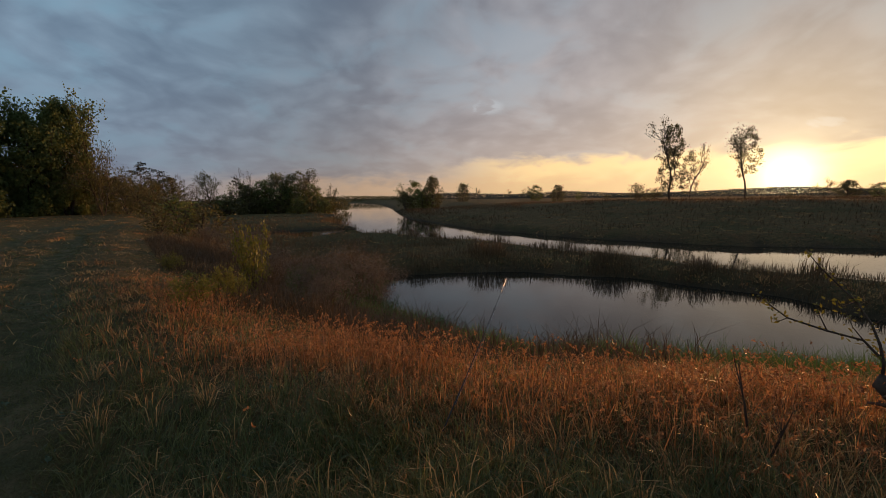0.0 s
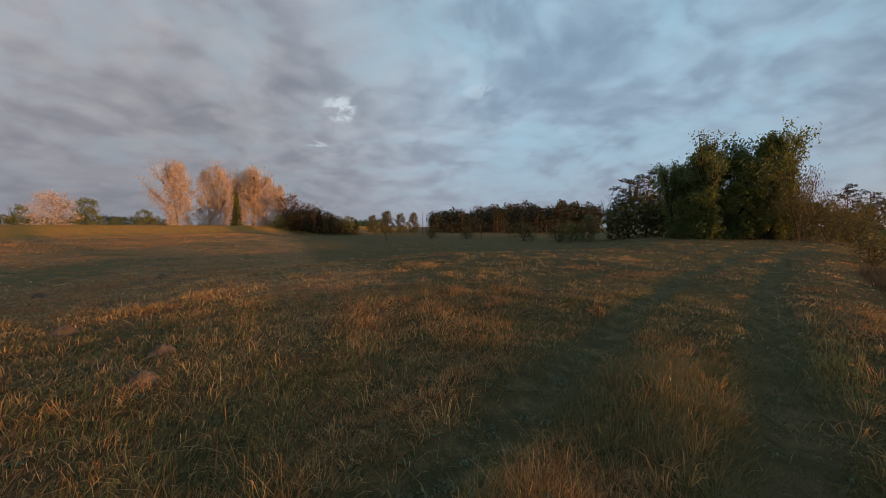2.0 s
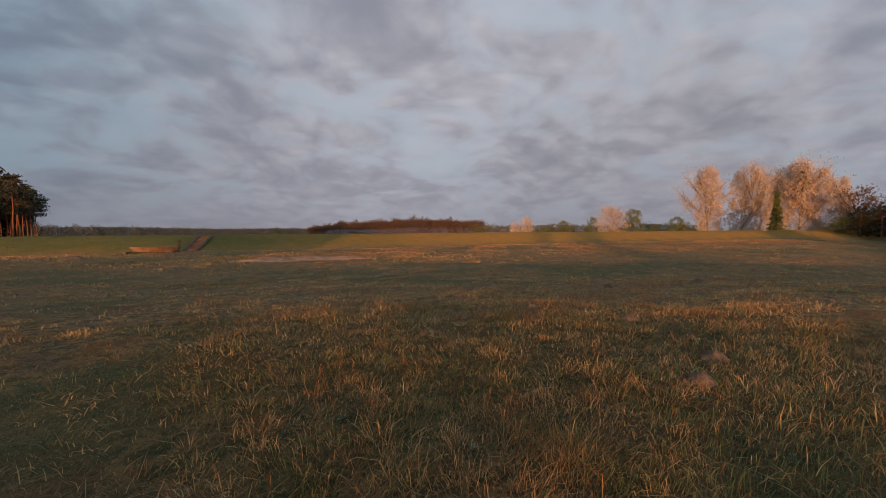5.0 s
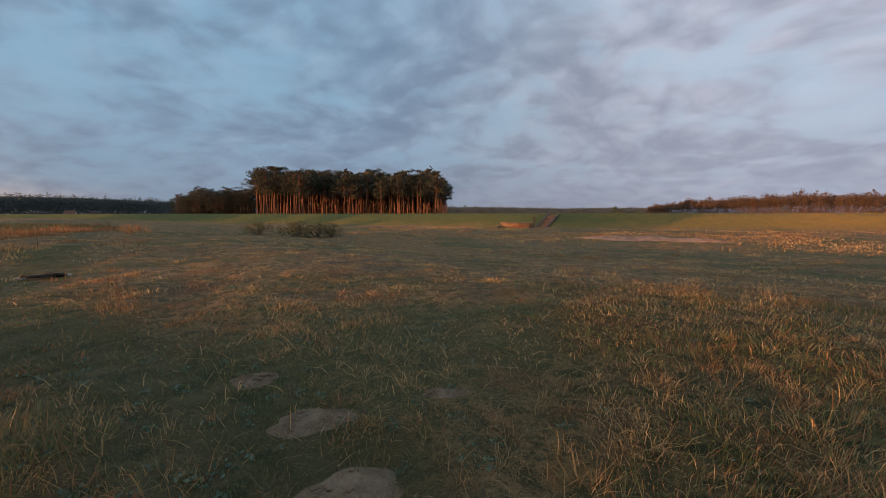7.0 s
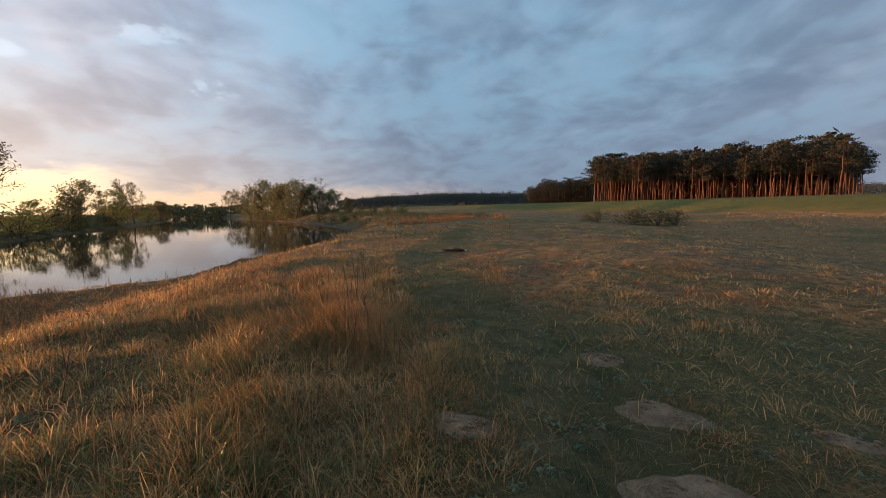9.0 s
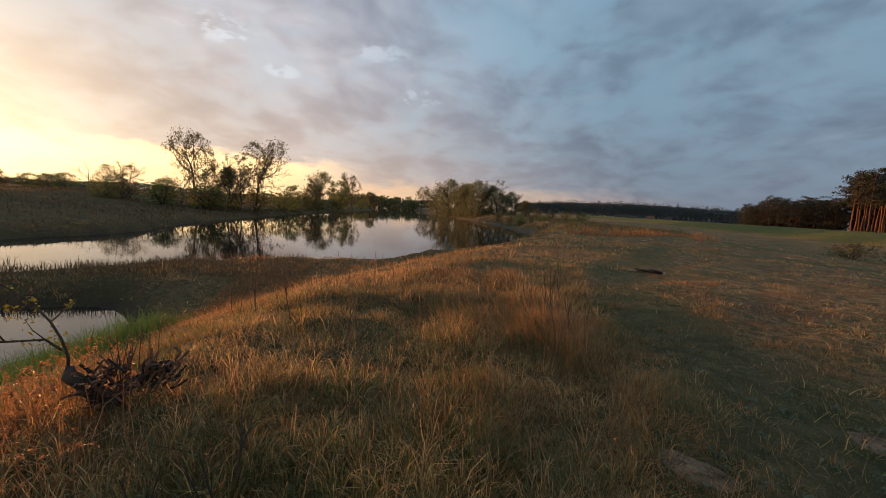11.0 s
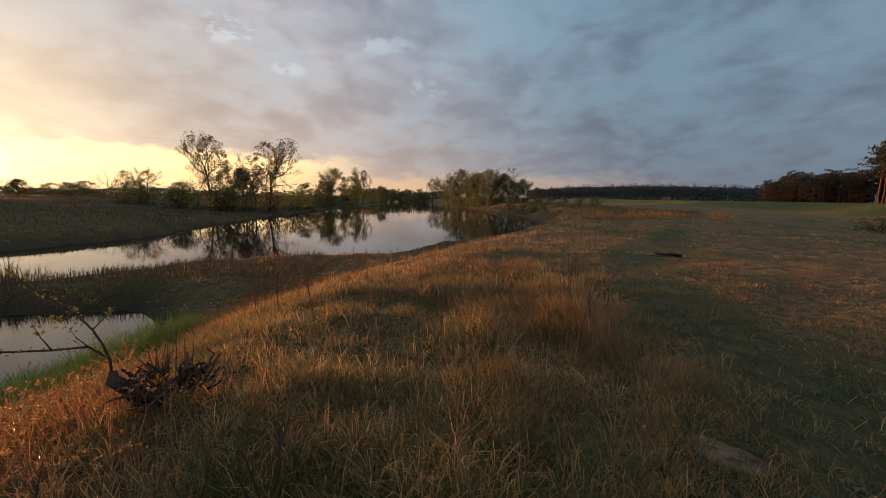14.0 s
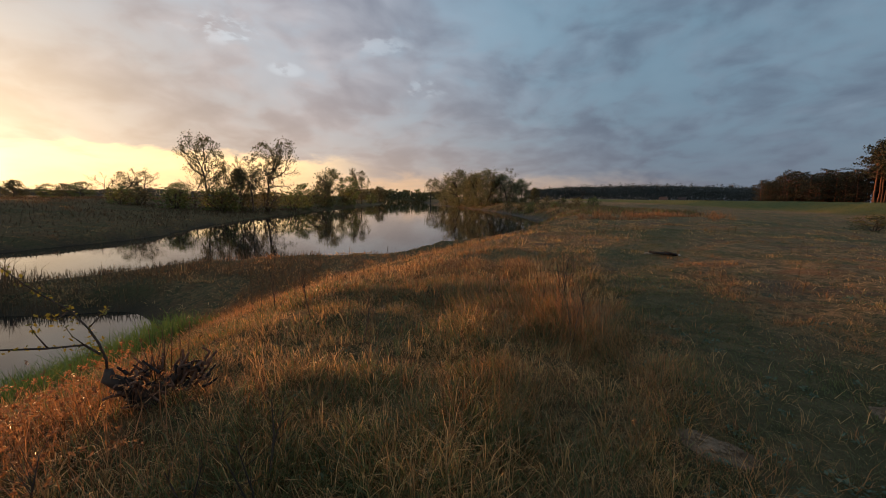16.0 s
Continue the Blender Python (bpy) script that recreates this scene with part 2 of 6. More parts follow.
    # the eastern dike is painted darker and greener, as shaded
    dike_shade = g.add("ShaderNodeAttribute", attribute_name="dike_shade").outputs["Fac"]
    col = g.mix(g.math("MULTIPLY", dike_shade, dike), col, g.mix(mid, (0.055, 0.070, 0.024), (0.17, 0.155, 0.048)))
    mud = g.add("ShaderNodeAttribute", attribute_name="mud").outputs["Fac"]
    col = g.mix(mud, col, g.mix(mid, (0.035, 0.027, 0.018), (0.075, 0.055, 0.035)))
    beach = g.add("ShaderNodeAttribute", attribute_name="beach").outputs["Fac"]
    col = g.mix(beach, col, g.mix(mid, (0.060, 0.050, 0.036), (0.135, 0.108, 0.082)))
    bs = g.add("ShaderNodeBsdfPrincipled")
    g.put(bs.inputs["Base Color"], col)
    bs.inputs["Roughness"].default_value = 0.95
    bs.inputs["Specular IOR Level"].default_value = 0.1
    bp = g.add("ShaderNodeBump")
    bp.inputs["Strength"].default_value = 0.9
    bp.inputs["Distance"].default_value = 0.08
    g.put(bp.inputs["Height"], g.math("ADD", g.math("MULTIPLY", fine, 0.7), g.math("ADD", g.math("MULTIPLY", clump, 2.2), g.math("MULTIPLY", mid, 1.5))))
    g.put(bs.inputs["Normal"], bp.outputs[0])
    g.put(g.add("ShaderNodeOutputMaterial").inputs[0], bs.outputs[0])
    return m


def make_water_material():
    m = bpy.data.materials.new("still_water")
    m.use_nodes = True
    g = Nodes(m.node_tree)
    pos = g.add("ShaderNodeNewGeometry").outputs["Position"]
    bs = g.add("ShaderNodeBsdfPrincipled")
    bs.inputs["Base Color"].default_value = (0.018, 0.017, 0.014, 1)
    bs.inputs["Roughness"].default_value = 0.035
    bs.inputs["IOR"].default_value = 1.333
    bs.inputs["Specular IOR Level"].default_value = 0.5
    bp = g.add("ShaderNodeBump")
    bp.inputs["Strength"].default_value = 0.10
    bp.inputs["Distance"].default_value = 0.02
    g.put(bp.inputs["Height"], g.math("ADD", g.noise(pos, 2.2, 3, 0.5), g.noise(pos, 0.35, 2, 0.5)))
    g.put(bs.inputs["Normal"], bp.outputs[0])
    g.put(g.add("ShaderNodeOutputMaterial").inputs[0], bs.outputs[0])
    return m


GROUND = make_ground_material()
WATER = make_water_material()
STRAW = surface("dry_grass", (0.21, 0.105, 0.038), (0.92, 0.57, 0.23), 0.8, 9.0, 0.42, 0, 0.50, 0.8, (0.40, 0.24, 0.09), 0.5)
GREEN = surface("green_grass", (0.036, 0.054, 0.018), (0.26, 0.265, 0.09), 0.8, 9.0, 0.40, 0, 0.48, 0.8, (0.155, 0.145, 0.055), 0.5)
RUSSET = surface("russet_grass", (0.13, 0.055, 0.022), (0.60, 0.295, 0.12), 0.9, 9.0, 0.5, 0, 0.48, 0.8, None, 0.35)
REED = surface("reed", (0.065, 0.044, 0.025), (0.20, 0.13, 0.066), 0.5, 6.0, 0.7, 0, 0.32, 0.6)
TURF = surface("short_turf", (0.062, 0.074, 0.030), (0.24, 0.225, 0.095), 1.2, 12.0, 0.5, 0, 0.34, 0.7, (0.12, 0.115, 0.046), 0.4)
SEDGE = surface("green_sedge", (0.042, 0.098, 0.025), (0.125, 0.210, 0.058), 0.5, 6.0, 0.6, 0, 0.38, 0.5)
TWIG = surface("grey_twigs", (0.10, 0.080, 0.062), (0.30, 0.24, 0.18), 0.8, 6.0, 0.8, 0, 0.25, 0.6)
ROSETTE = surface("grey_green_leaf", (0.055, 0.088, 0.055), (0.20, 0.25, 0.16), 3.0, 20.0, 0.5, 0, 0.3, 0.7)
# distance haze is painted in: crowns paler and bluer than near ones
HAZED_WOOD = surface("hazed_wood_crown", (0.050, 0.060, 0.055), (0.110, 0.120, 0.105), 0.05, 0.6, 0.8, 0, 0.15, 0.4)
BARK = surface("bark", (0.035, 0.026, 0.02), (0.11, 0.08, 0.058), 1.5, 14.0, 0.9, 0.6)
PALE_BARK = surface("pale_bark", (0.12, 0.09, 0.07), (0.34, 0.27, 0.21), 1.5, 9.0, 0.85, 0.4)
PINE_BARK = surface("pine_bark", (0.085, 0.040, 0.025), (0.22, 0.098, 0.055), 0.4, 5.0, 0.9, 0.5)
LEAF = surface("spring_leaf", (0.075, 0.10, 0.028), (0.21, 0.225, 0.065), 0.6, 5.0, 0.5, 0, 0.45, 0.5)
DULL_LEAF = surface("willow_leaf", (0.070, 0.068, 0.025), (0.17, 0.150, 0.056), 0.6, 5.0, 0.5, 0, 0.42, 0.5)
# the low sun's pink is mixed into these pale leaf colours
SUNLIT_BUD = surface("sunlit_young_leaf", (0.40, 0.31, 0.25), (0.70, 0.57, 0.47), 0.5, 5.0, 0.6, 0, 0.40, 0.5)
# needle colour reddened to carry the red of the low sun
SUNLIT_PINE = surface("sunlit_pine_crown", (0.050, 0.034, 0.022), (0.130, 0.078, 0.044), 0.3, 3.0, 0.7, 0, 0.10, 0.5)
NEEDLE = surface("pine_needle", (0.022, 0.026, 0.014), (0.064, 0.060, 0.031), 0.7, 6.0, 0.6, 0, 0.12, 0.5)
BROWN_LEAF = surface("brown_leaf", (0.08, 0.05, 0.025), (0.19, 0.115, 0.055), 0.6, 5.0, 0.6, 0, 0.4, 0.5)
MAPLE_LEAF = surface("maple_leaf", (0.078, 0.112, 0.036), (0.225, 0.255, 0.084), 0.6, 5.0, 0.5, 0, 0.42, 0.5)
OLIVE_LEAF = surface("olive_leaf", (0.095, 0.100, 0.045), (0.25, 0.24, 0.11), 0.4, 4.0, 0.5, 0, 0.42, 0.5)
YELLOW_LEAF = surface("yellow_leaf", (0.10, 0.11, 0.02), (0.24, 0.22, 0.045), 3.0, 30.0, 0.5, 0, 0.45, 0.5)
SAND = surface("sandy_soil", (0.115, 0.073, 0.042), (0.25, 0.168, 0.105), 5.0, 60.0, 0.95, 0.9, depth=0.02)
# reddish soil, lightened and reddened further for the orange low sun
SUNLIT_SOIL = surface("sunlit_red_soil", (0.22, 0.125, 0.082), (0.42, 0.25, 0.165), 1.5, 14.0, 0.95, 0.9, depth=0.05)
SOIL = surface("mole_soil", (0.09, 0.062, 0.042), (0.19, 0.135, 0.095), 6.0, 60.0, 0.95, 0.9)
CONCRETE = surface("weathered_concrete", (0.10, 0.062, 0.045), (0.22, 0.14, 0.10), 1.2, 18.0, 0.9, 0.4)
RUST = surface("rusty_iron", (0.09, 0.04, 0.025), (0.22, 0.10, 0.055), 6.0, 50.0, 0.8, 0.3)
ROOF = surface("roof_tile", (0.045, 0.032, 0.028), (0.10, 0.066, 0.054), 1.0, 12.0, 0.85, 0.5)
PLASTER = surface("house_plaster", (0.26, 0.23, 0.20), (0.40, 0.36, 0.31), 0.6, 8.0, 0.9, 0.2)
# one dike grass twice: sunlit orange, then darkened as in shade
SUNLIT_DIKE = surface("sunlit_dike_grass", (0.19, 0.110, 0.028), (0.54, 0.28, 0.060), 0.25, 4.0, 0.6, 0, 0.35, 0.7, (0.28, 0.17, 0.04))
SHADED_DIKE = surface("shaded_dike_grass", (0.055, 0.070, 0.022), (0.18, 0.165, 0.05), 0.25, 4.0, 0.6, 0, 0.30, 0.7)
GLASS = surface("dark_glass", (0.02, 0.022, 0.026), (0.04, 0.045, 0.05), 1.0, 3.0, 0.08, 0, spec=0.5)
CHAR = surface("charred_wood", (0.012, 0.011, 0.010), (0.05, 0.04, 0.032), 8.0, 60.0, 0.8, 0.6)
STUB = surface("cut_willow_wood", (0.07, 0.038, 0.024), (0.22, 0.12, 0.075), 14.0, 70.0, 0.85, 0.6)
BRAMBLE = surface("bramble_stem", (0.040, 0.034, 0.020), (0.15, 0.105, 0.062), 0.7, 6.0, 0.8, 0, 0.2, 0.7, (0.095, 0.072, 0.050))
BIRCHWOOD = surface("pale_wood", (0.30, 0.24, 0.17), (0.58, 0.50, 0.40), 9.0, 60.0, 0.7, 0.4)
BLACK = surface("black_carbon", (0.012, 0.012, 0.013), (0.03, 0.03, 0.032), 5.0, 60.0, 0.3, 0, spec=0.5)
STEEL = surface("steel_wire", (0.35, 0.35, 0.36), (0.5, 0.5, 0.52), 9.0, 90.0, 0.35, 0, spec=0.6)


# ------------------------------------------------------------------ mesh helpers
def fast_mesh(name, verts, tris, material=None, smooth=False):
    verts = np.asarray(verts, np.float32).reshape(-1, 3)
    tris = np.asarray(tris, np.int32).reshape(-1, 3)
    me = bpy.data.meshes.new(name)
    me.vertices.add(len(verts))
    me.vertices.foreach_set("co", verts.ravel())
    me.loops.add(len(tris) * 3)
    me.loops.foreach_set("vertex_index", tris.ravel())
    me.polygons.add(len(tris))
    me.polygons.foreach_set("loop_start", np.arange(0, len(tris) * 3, 3, dtype=np.int32))
    me.update(calc_edges=True)
    if smooth:
        me.shade_smooth()
    else:
        me.shade_flat()
    if material:
        me.materials.append(material)
    return me


def part(name, me, parent, label="", place=None):
    ob = new(name, me)
    ob.parent = parent
    if place is not None:
        ob.matrix_basis = place
    if label:
        tagged(ob, label)
    return ob


def thing(name, label, category, group="", place=None):
    ob = new(name)
    ob.empty_display_size = 0.2
    if place is not None:
        ob.matrix_basis = place
    return tagged(ob, label, category, group)


class Geo:
    """Gathers triangles for one mesh."""

    def __init__(self):
        self.v, self.f, self.n = [], [], 0

    def add(self, verts, faces):
        self.v.append(np.asarray(verts, np.float32).reshape(-1, 3))
        self.f.append(np.asarray(faces, np.int32).reshape(-1, 3) + self.n)
        self.n += len(self.v[-1])

    def tube(self, pts, radii, sides=6, cap=True):
        pts = np.asarray(pts, float)
        n = len(pts)
        d = np.gradient(pts, axis=0)
        d /= np.linalg.norm(d, axis=1)[:, None] + 1e-9
        ref = np.array([1.0, 0.0, 0.0]) if abs(d[0][0]) < 0.8 else np.array([0.0, 1.0, 0.0])
        u = np.cross(d, ref)
        u /= np.linalg.norm(u, axis=1)[:, None] + 1e-9
        w = np.cross(d, u)
        a = np.linspace(0, 2 * np.pi, sides, endpoint=False)
        ring = np.cos(a)[None, :, None] * u[:, None, :] + np.sin(a)[None, :, None] * w[:, None, :]
        v = pts[:, None, :] + ring * np.asarray(radii, float)[:, None, None]
        f = []
        for i in range(n - 1):
            for j in range(sides):
                k = (j + 1) % sides
                p, q, r, s = i * sides + j, i * sides + k, (i + 1) * sides + k, (i + 1) * sides + j
                f += [(p, q, r), (p, r, s)]
        v = v.reshape(-1, 3)
        if cap:
            v = np.vstack([v, pts[-1], pts[0]])
            for j in range(sides):
                k = (j + 1) % sides
                f += [((n - 1) * sides + j, (n - 1) * sides + k, n * sides), (k, j, n * sides + 1)]
        self.add(v, f)

    def leaves(self, centres, size, rng, slim=0.5, hang=0.0):
        """A kite-shaped leaf or spray at each centre."""
        c = np.asarray(centres, float).reshape(-1, 3)
        n = len(c)
        if not n:
            return
        d = rng.normal(size=(n, 3))
        d[:, 2] -= hang * 2.5
        d /= np.linalg.norm(d, axis=1)[:, None]
        e = np.cross(d, rng.normal(size=(n, 3)))
        e /= np.linalg.norm(e, axis=1)[:, None] + 1e-9
        s = size * rng.uniform(0.6, 1.35, n)[:, None]
        v = np.stack([c - d * s * 0.5, c + e * s * slim * 0.5, c + d * s * 0.5, c - e * s * slim * 0.5], 1).reshape(-1, 3)
        i = np.arange(n)[:, None] * 4
        self.add(v, np.concatenate([i + [0, 1, 2], i + [0, 2, 3]], 1).reshape(-1, 3))

    def box(self, lo, hi):
        (a, b, c), (d, e, f) = lo, hi
        v = [(a, b, c), (d, b, c), (d, e, c), (a, e, c), (a, b, f), (d, b, f), (d, e, f), (a, e, f)]
        q = [(0, 3, 2, 1), (4, 5, 6, 7), (0, 1, 5, 4), (1, 2, 6, 5), (2, 3, 7, 6), (3, 0, 4, 7)]
        self.add(v, [t for p, r, s, u in q for t in ((p, r, s), (p, s, u))])

    def mesh(self, name, material, smooth=False):
        if not self.v:
            return fast_mesh(name, np.zeros((0, 3)), np.zeros((0, 3)), material)
        return fast_mesh(name, np.concatenate(self.v), np.concatenate(self.f), material, smooth)


# ------------------------------------------------------------------ the lie of the land
def seeded(n):
    np.random.seed(n)
    return np.random


LAT = seeded(11).rand(256, 256)


def vnoise(x, y, s):
    """Smooth value noise, -1 to 1, with features about s metres wide."""
    u, v = np.asarray(x, float) / s + 911.3, np.asarray(y, float) / s + 477.7
    i, j = np.floor(u).astype(int), np.floor(v).astype(int)
    a, b = u - i, v - j
    a, b = a * a * (3 - 2 * a), b * b * (3 - 2 * b)
    q = lambda m, n: LAT[m % 256, n % 256]
    r = q(i, j) * (1 - a) * (1 - b) + q(i + 1, j) * a * (1 - b) + q(i, j + 1) * (1 - a) * b + q(i + 1, j + 1) * a * b
    return r * 2 - 1


def sstep(v, lo, hi):
    t = np.clip((v - lo) / (hi - lo), 0, 1)
    return t * t * (3 - 2 * t)


def along(line, x, y):
    """Distance to a polyline, the side (+1 left of its run), and the blended third value of its points."""
    best = np.full(np.shape(x), 1e9)
    side = np.zeros(np.shape(x))
    val = np.zeros(np.shape(x))
    for (ax, ay, av), (bx, by, bv) in zip(line, line[1:]):
        dx, dy = bx - ax, by - ay
        t = np.clip(((x - ax) * dx + (y - ay) * dy) / (dx * dx + dy * dy), 0, 1)
        d = np.hypot(x - ax - t * dx, y - ay - t * dy)
        near = d < best
        best = np.where(near, d, best)
        side = np.where(near, np.sign(dx * (y - ay) - dy * (x - ax)), side)
        val = np.where(near, av + (bv - av) * t, val)
    return best, side, val


WATER_Z = -2.2
RIVER = [(-66, 330, 11), (-28, 140, 9.5), (-14, 74, 7), (-2.5, 45.5, 6), (6, 36, 4.2), (12.5, 28.8, 5.2), (18.5, 23.2, 6.2),
         (26, 19.2, 8.8), (34, 13.5, 13.2), (45, 9.5, 19.2), (66, 4.8, 24.2), (100, 4.2, 24), (130, 5, 22), (165, 7, 17), (206, 8, 14), (330, 20, 13), (620, 62, 13)]
SCARP = [(-120, 140, 9), (-60, 75, 8), (-28, 35.5, 7), (-14, 16.8, 6), (-8.3, 9.8, 5.5), (-5.0, 6.4, 5.2), (-3.2, 4.6, 5.4), (-1.8, 3.6, 6.2), (0.2, 2.8, 6.6), (2.0, 2.5, 6.4), (4.2, 2.1, 6.0),
         (6.6, 1.8, 5.6), (9.4, 1.1, 5.6), (12.5, -0.8, 6), (18, -4.6, 6.5), (30, -11, 7.5), (60, -24, 8), (85, -25.5, 4), (110, -23, 3), (150, -17.5, 3.5), (220, -11, 4), (330, 2, 4), (620, 44, 5)]
DIKE = [(-420, 20, 0), (-190, -6, 0), (-121, -49, 0), (-66, -61, 0), (-29, -66, 0), (2.5, -68, 0), (32, -73, 0), (74, -81, 0), (147, -95, 0), (420, -150, 0)]
RUTS = [[(1.3, -2.0, 0), (-0.6, -1.9, 0), (-1.8, -1.3, 0), (-2.9, -0.3, 0), (-4.0, 0.8, 0), (-5.6, 2.3, 0), (-10.6, 7.4, 0), (-20.4, 19.1, 0), (-31, 34, 0)],
        [(1.6, -1.0, 0), (0.0, -0.7, 0), (-1.2, 0.3, 0), (-2.5, 1.9, 0), (-4.7, 4.2, 0), (-9.3, 9.0, 0), (-20.6, 22.6, 0), (-30, 37, 0)]]
TRAIL = [(0.6, -1.3, 0), (2.9, -3.0, 0), (6.0, -3.8, 0), (11, -5.8, 0), (22, -14, 0), (40, -26, 0)]


def pond(x, y):
    """Below zero inside the pond; about metres outside it."""
    c, s = math.cos(radians(-24)), math.sin(radians(-24))
    u, v = (x - 4.9) * c + (y - 13.5) * s, -(x - 4.9) * s + (y - 13.5) * c
    p = (np.sqrt((u / 8.6) ** 2 + (v / 5.4) ** 2) - 1) * 5.8 + 0.45 * vnoise(x, y, 2.3)
    # a shallow backwater in the marsh beside the river, with a grassy islet
    back = (np.sqrt(((x + 12.0) / 8.5) ** 2 + ((y - 44.0) / 5.2) ** 2) - 1) * 5.5 + 0.9 * vnoise(x, y, 3.1)
    islet = (np.sqrt(((x + 10.0) / 4.0) ** 2 + ((y - 43.6) / 1.5) ** 2) - 1) * 2.0
    return np.minimum(p, np.maximum(back, -islet))


def shore(x, y):
    """Distance to the river's edge (below zero in the water), and the side: +1 beyond the river."""
    d, side, half = along(RIVER, x, y)
    return d - half + 0.7 * vnoise(x, y, 5.0) + 0.35 * vnoise(x, y, 1.7), side


def rut(x, y):
    a, b = along(RUTS[0], x, y)[0], along(RUTS[1], x, y)[0]
    return np.maximum(np.exp(-(a / 0.33) ** 2), np.exp(-(b / 0.33) ** 2))


def trail(x, y):
    return np.exp(-((along(TRAIL, x, y)[0] + 0.30 * vnoise(x, y, 0.9) + 0.15 * vnoise(x, y, 0.35)) / 0.85) ** 2)


def height(x, y):
    x, y = np.asarray(x, float), np.asarray(y, float)
    r = np.hypot(x, y)
    # meadow: falls a little behind the plateau's rim
    rim, north, width = along(SCARP, x, y)
    s = rim * north
    hollow = sstep(np.cos(np.arctan2(-x, y) - radians(162)), 0.15, 0.5)
    top = -(0.3 + 0.75 * hollow) * sstep(-s, 10, 30) + 0.05 * vnoise(x, y, 3.1) + 0.16 * vnoise(x, y, 13.0) * sstep(r, 4, 15) + (0.035 * vnoise(x, y, 0.7) + 0.05 * vnoise(x, y, 1.6)) * sstep(120 - r, 0, 60)
    d, side, _ = along(TRAIL, x, y)
    top = top + (0.07 * vnoise(x, y, 0.9) + 0.05 * vnoise(x, y, 0.45)) * sstep(d * side, 0.8, 1.8) * sstep(x, 1.2, 2.6) * (1 - sstep(r, 15, 30))
    top = top - 0.10 * rut(x, y)
    # the open meadow falls away towards the pine wood in the west
    az = np.degrees(np.arctan2(-x, y))
    top = top - 1.15 * sstep(r, 25, 48) * sstep(az, 54, 64) * (1 - sstep(az, 94, 110))
    # dike
    d, _, _ = along(DIKE, x, y)
    top = top + 0.55 * (1 - sstep(d, 9, 34)) * sstep(-s, 12, 30)
    top = np.maximum(top, 1.62 - np.maximum(d - 1.8, 0) * 0.30 + 0.04 * vnoise(x, y, 4.0))
    # the bank down to the flats by the water
    flat = -1.75 + 0.18 * vnoise(x, y, 4.0) + 0.06 * vnoise(x, y, 1.1)
    drop = np.clip(s / width, 0, 1)
    near = top + (flat - top) * (0.45 * drop + 0.55 * drop * drop * (3 - 2 * drop))
    water, beyond = shore(x, y)
    crest = 0.75 - 0.9 * sstep(y, 60, 110) - 0.25 * sstep(x, 70, 120)
    far = WATER_Z + 0.75 * sstep(water, -0.3, 2.5) + (crest - WATER_Z - 0.75) * sstep(water, 1.0, 34.0) + 0.10 * vnoise(x, y, 6.0) * sstep(water, 0, 4)
    h = np.where((beyond > 0) & (water > -2.5), far, near)
    both = np.minimum(water, pond(x, y))
    bed = WATER_Z + np.where(both > 0, both * 0.42 - 0.05, both * 0.5 - 0.05)
    h = np.minimum(h, np.where((beyond > 0) & (water > 0), 1e3, np.clip(bed, -3.6, 1e3)))
    return h


def ground_at(x, y):
    return float(height(np.array([x]), np.array([y]))[0])


def spot(az, d):
    a = radians(az)
    x, y = -math.sin(a) * d, math.cos(a) * d
    return x, y, ground_at(x, y)


def cover(x, y, r):
    """Where the turf grows: the share that is worn, how near the bank's rim, and patches."""
    worn = np.maximum(rut(x, y), 0.85 * trail(x, y))
    rim, north, _ = along(SCARP, x, y)
    patch = vnoise(x, y, 5.5) * 0.55 + vnoise(x, y, 1.7) * 0.45
    tussock = np.exp(-(((x - 5.4) / 1.9) ** 2 + ((y + 1.8) / 1.0) ** 2))
    d, side, _ = along(TRAIL, x, y)
    east = sstep(d * side + 0.35 * vnoise(x, y, 0.8), 0.5, 1.2) * sstep(x, 0.9, 2.2) * (1 - sstep(r, 22, 34))
    south = sstep(0.3 * vnoise(x, y, 1.1) - d * side, 0.35, 1.2) * sstep(x, -0.8, 1.0) * (1 - sstep(r, 16, 26))
    inner = sstep(y, 0.5, 1.5) * (1 - sstep(np.abs(x + 1.6), 2.6, 3.8)) * sstep(-rim * north, 0.1, 0.8)
    return worn, rim * north, patch, tussock, east, inner, south


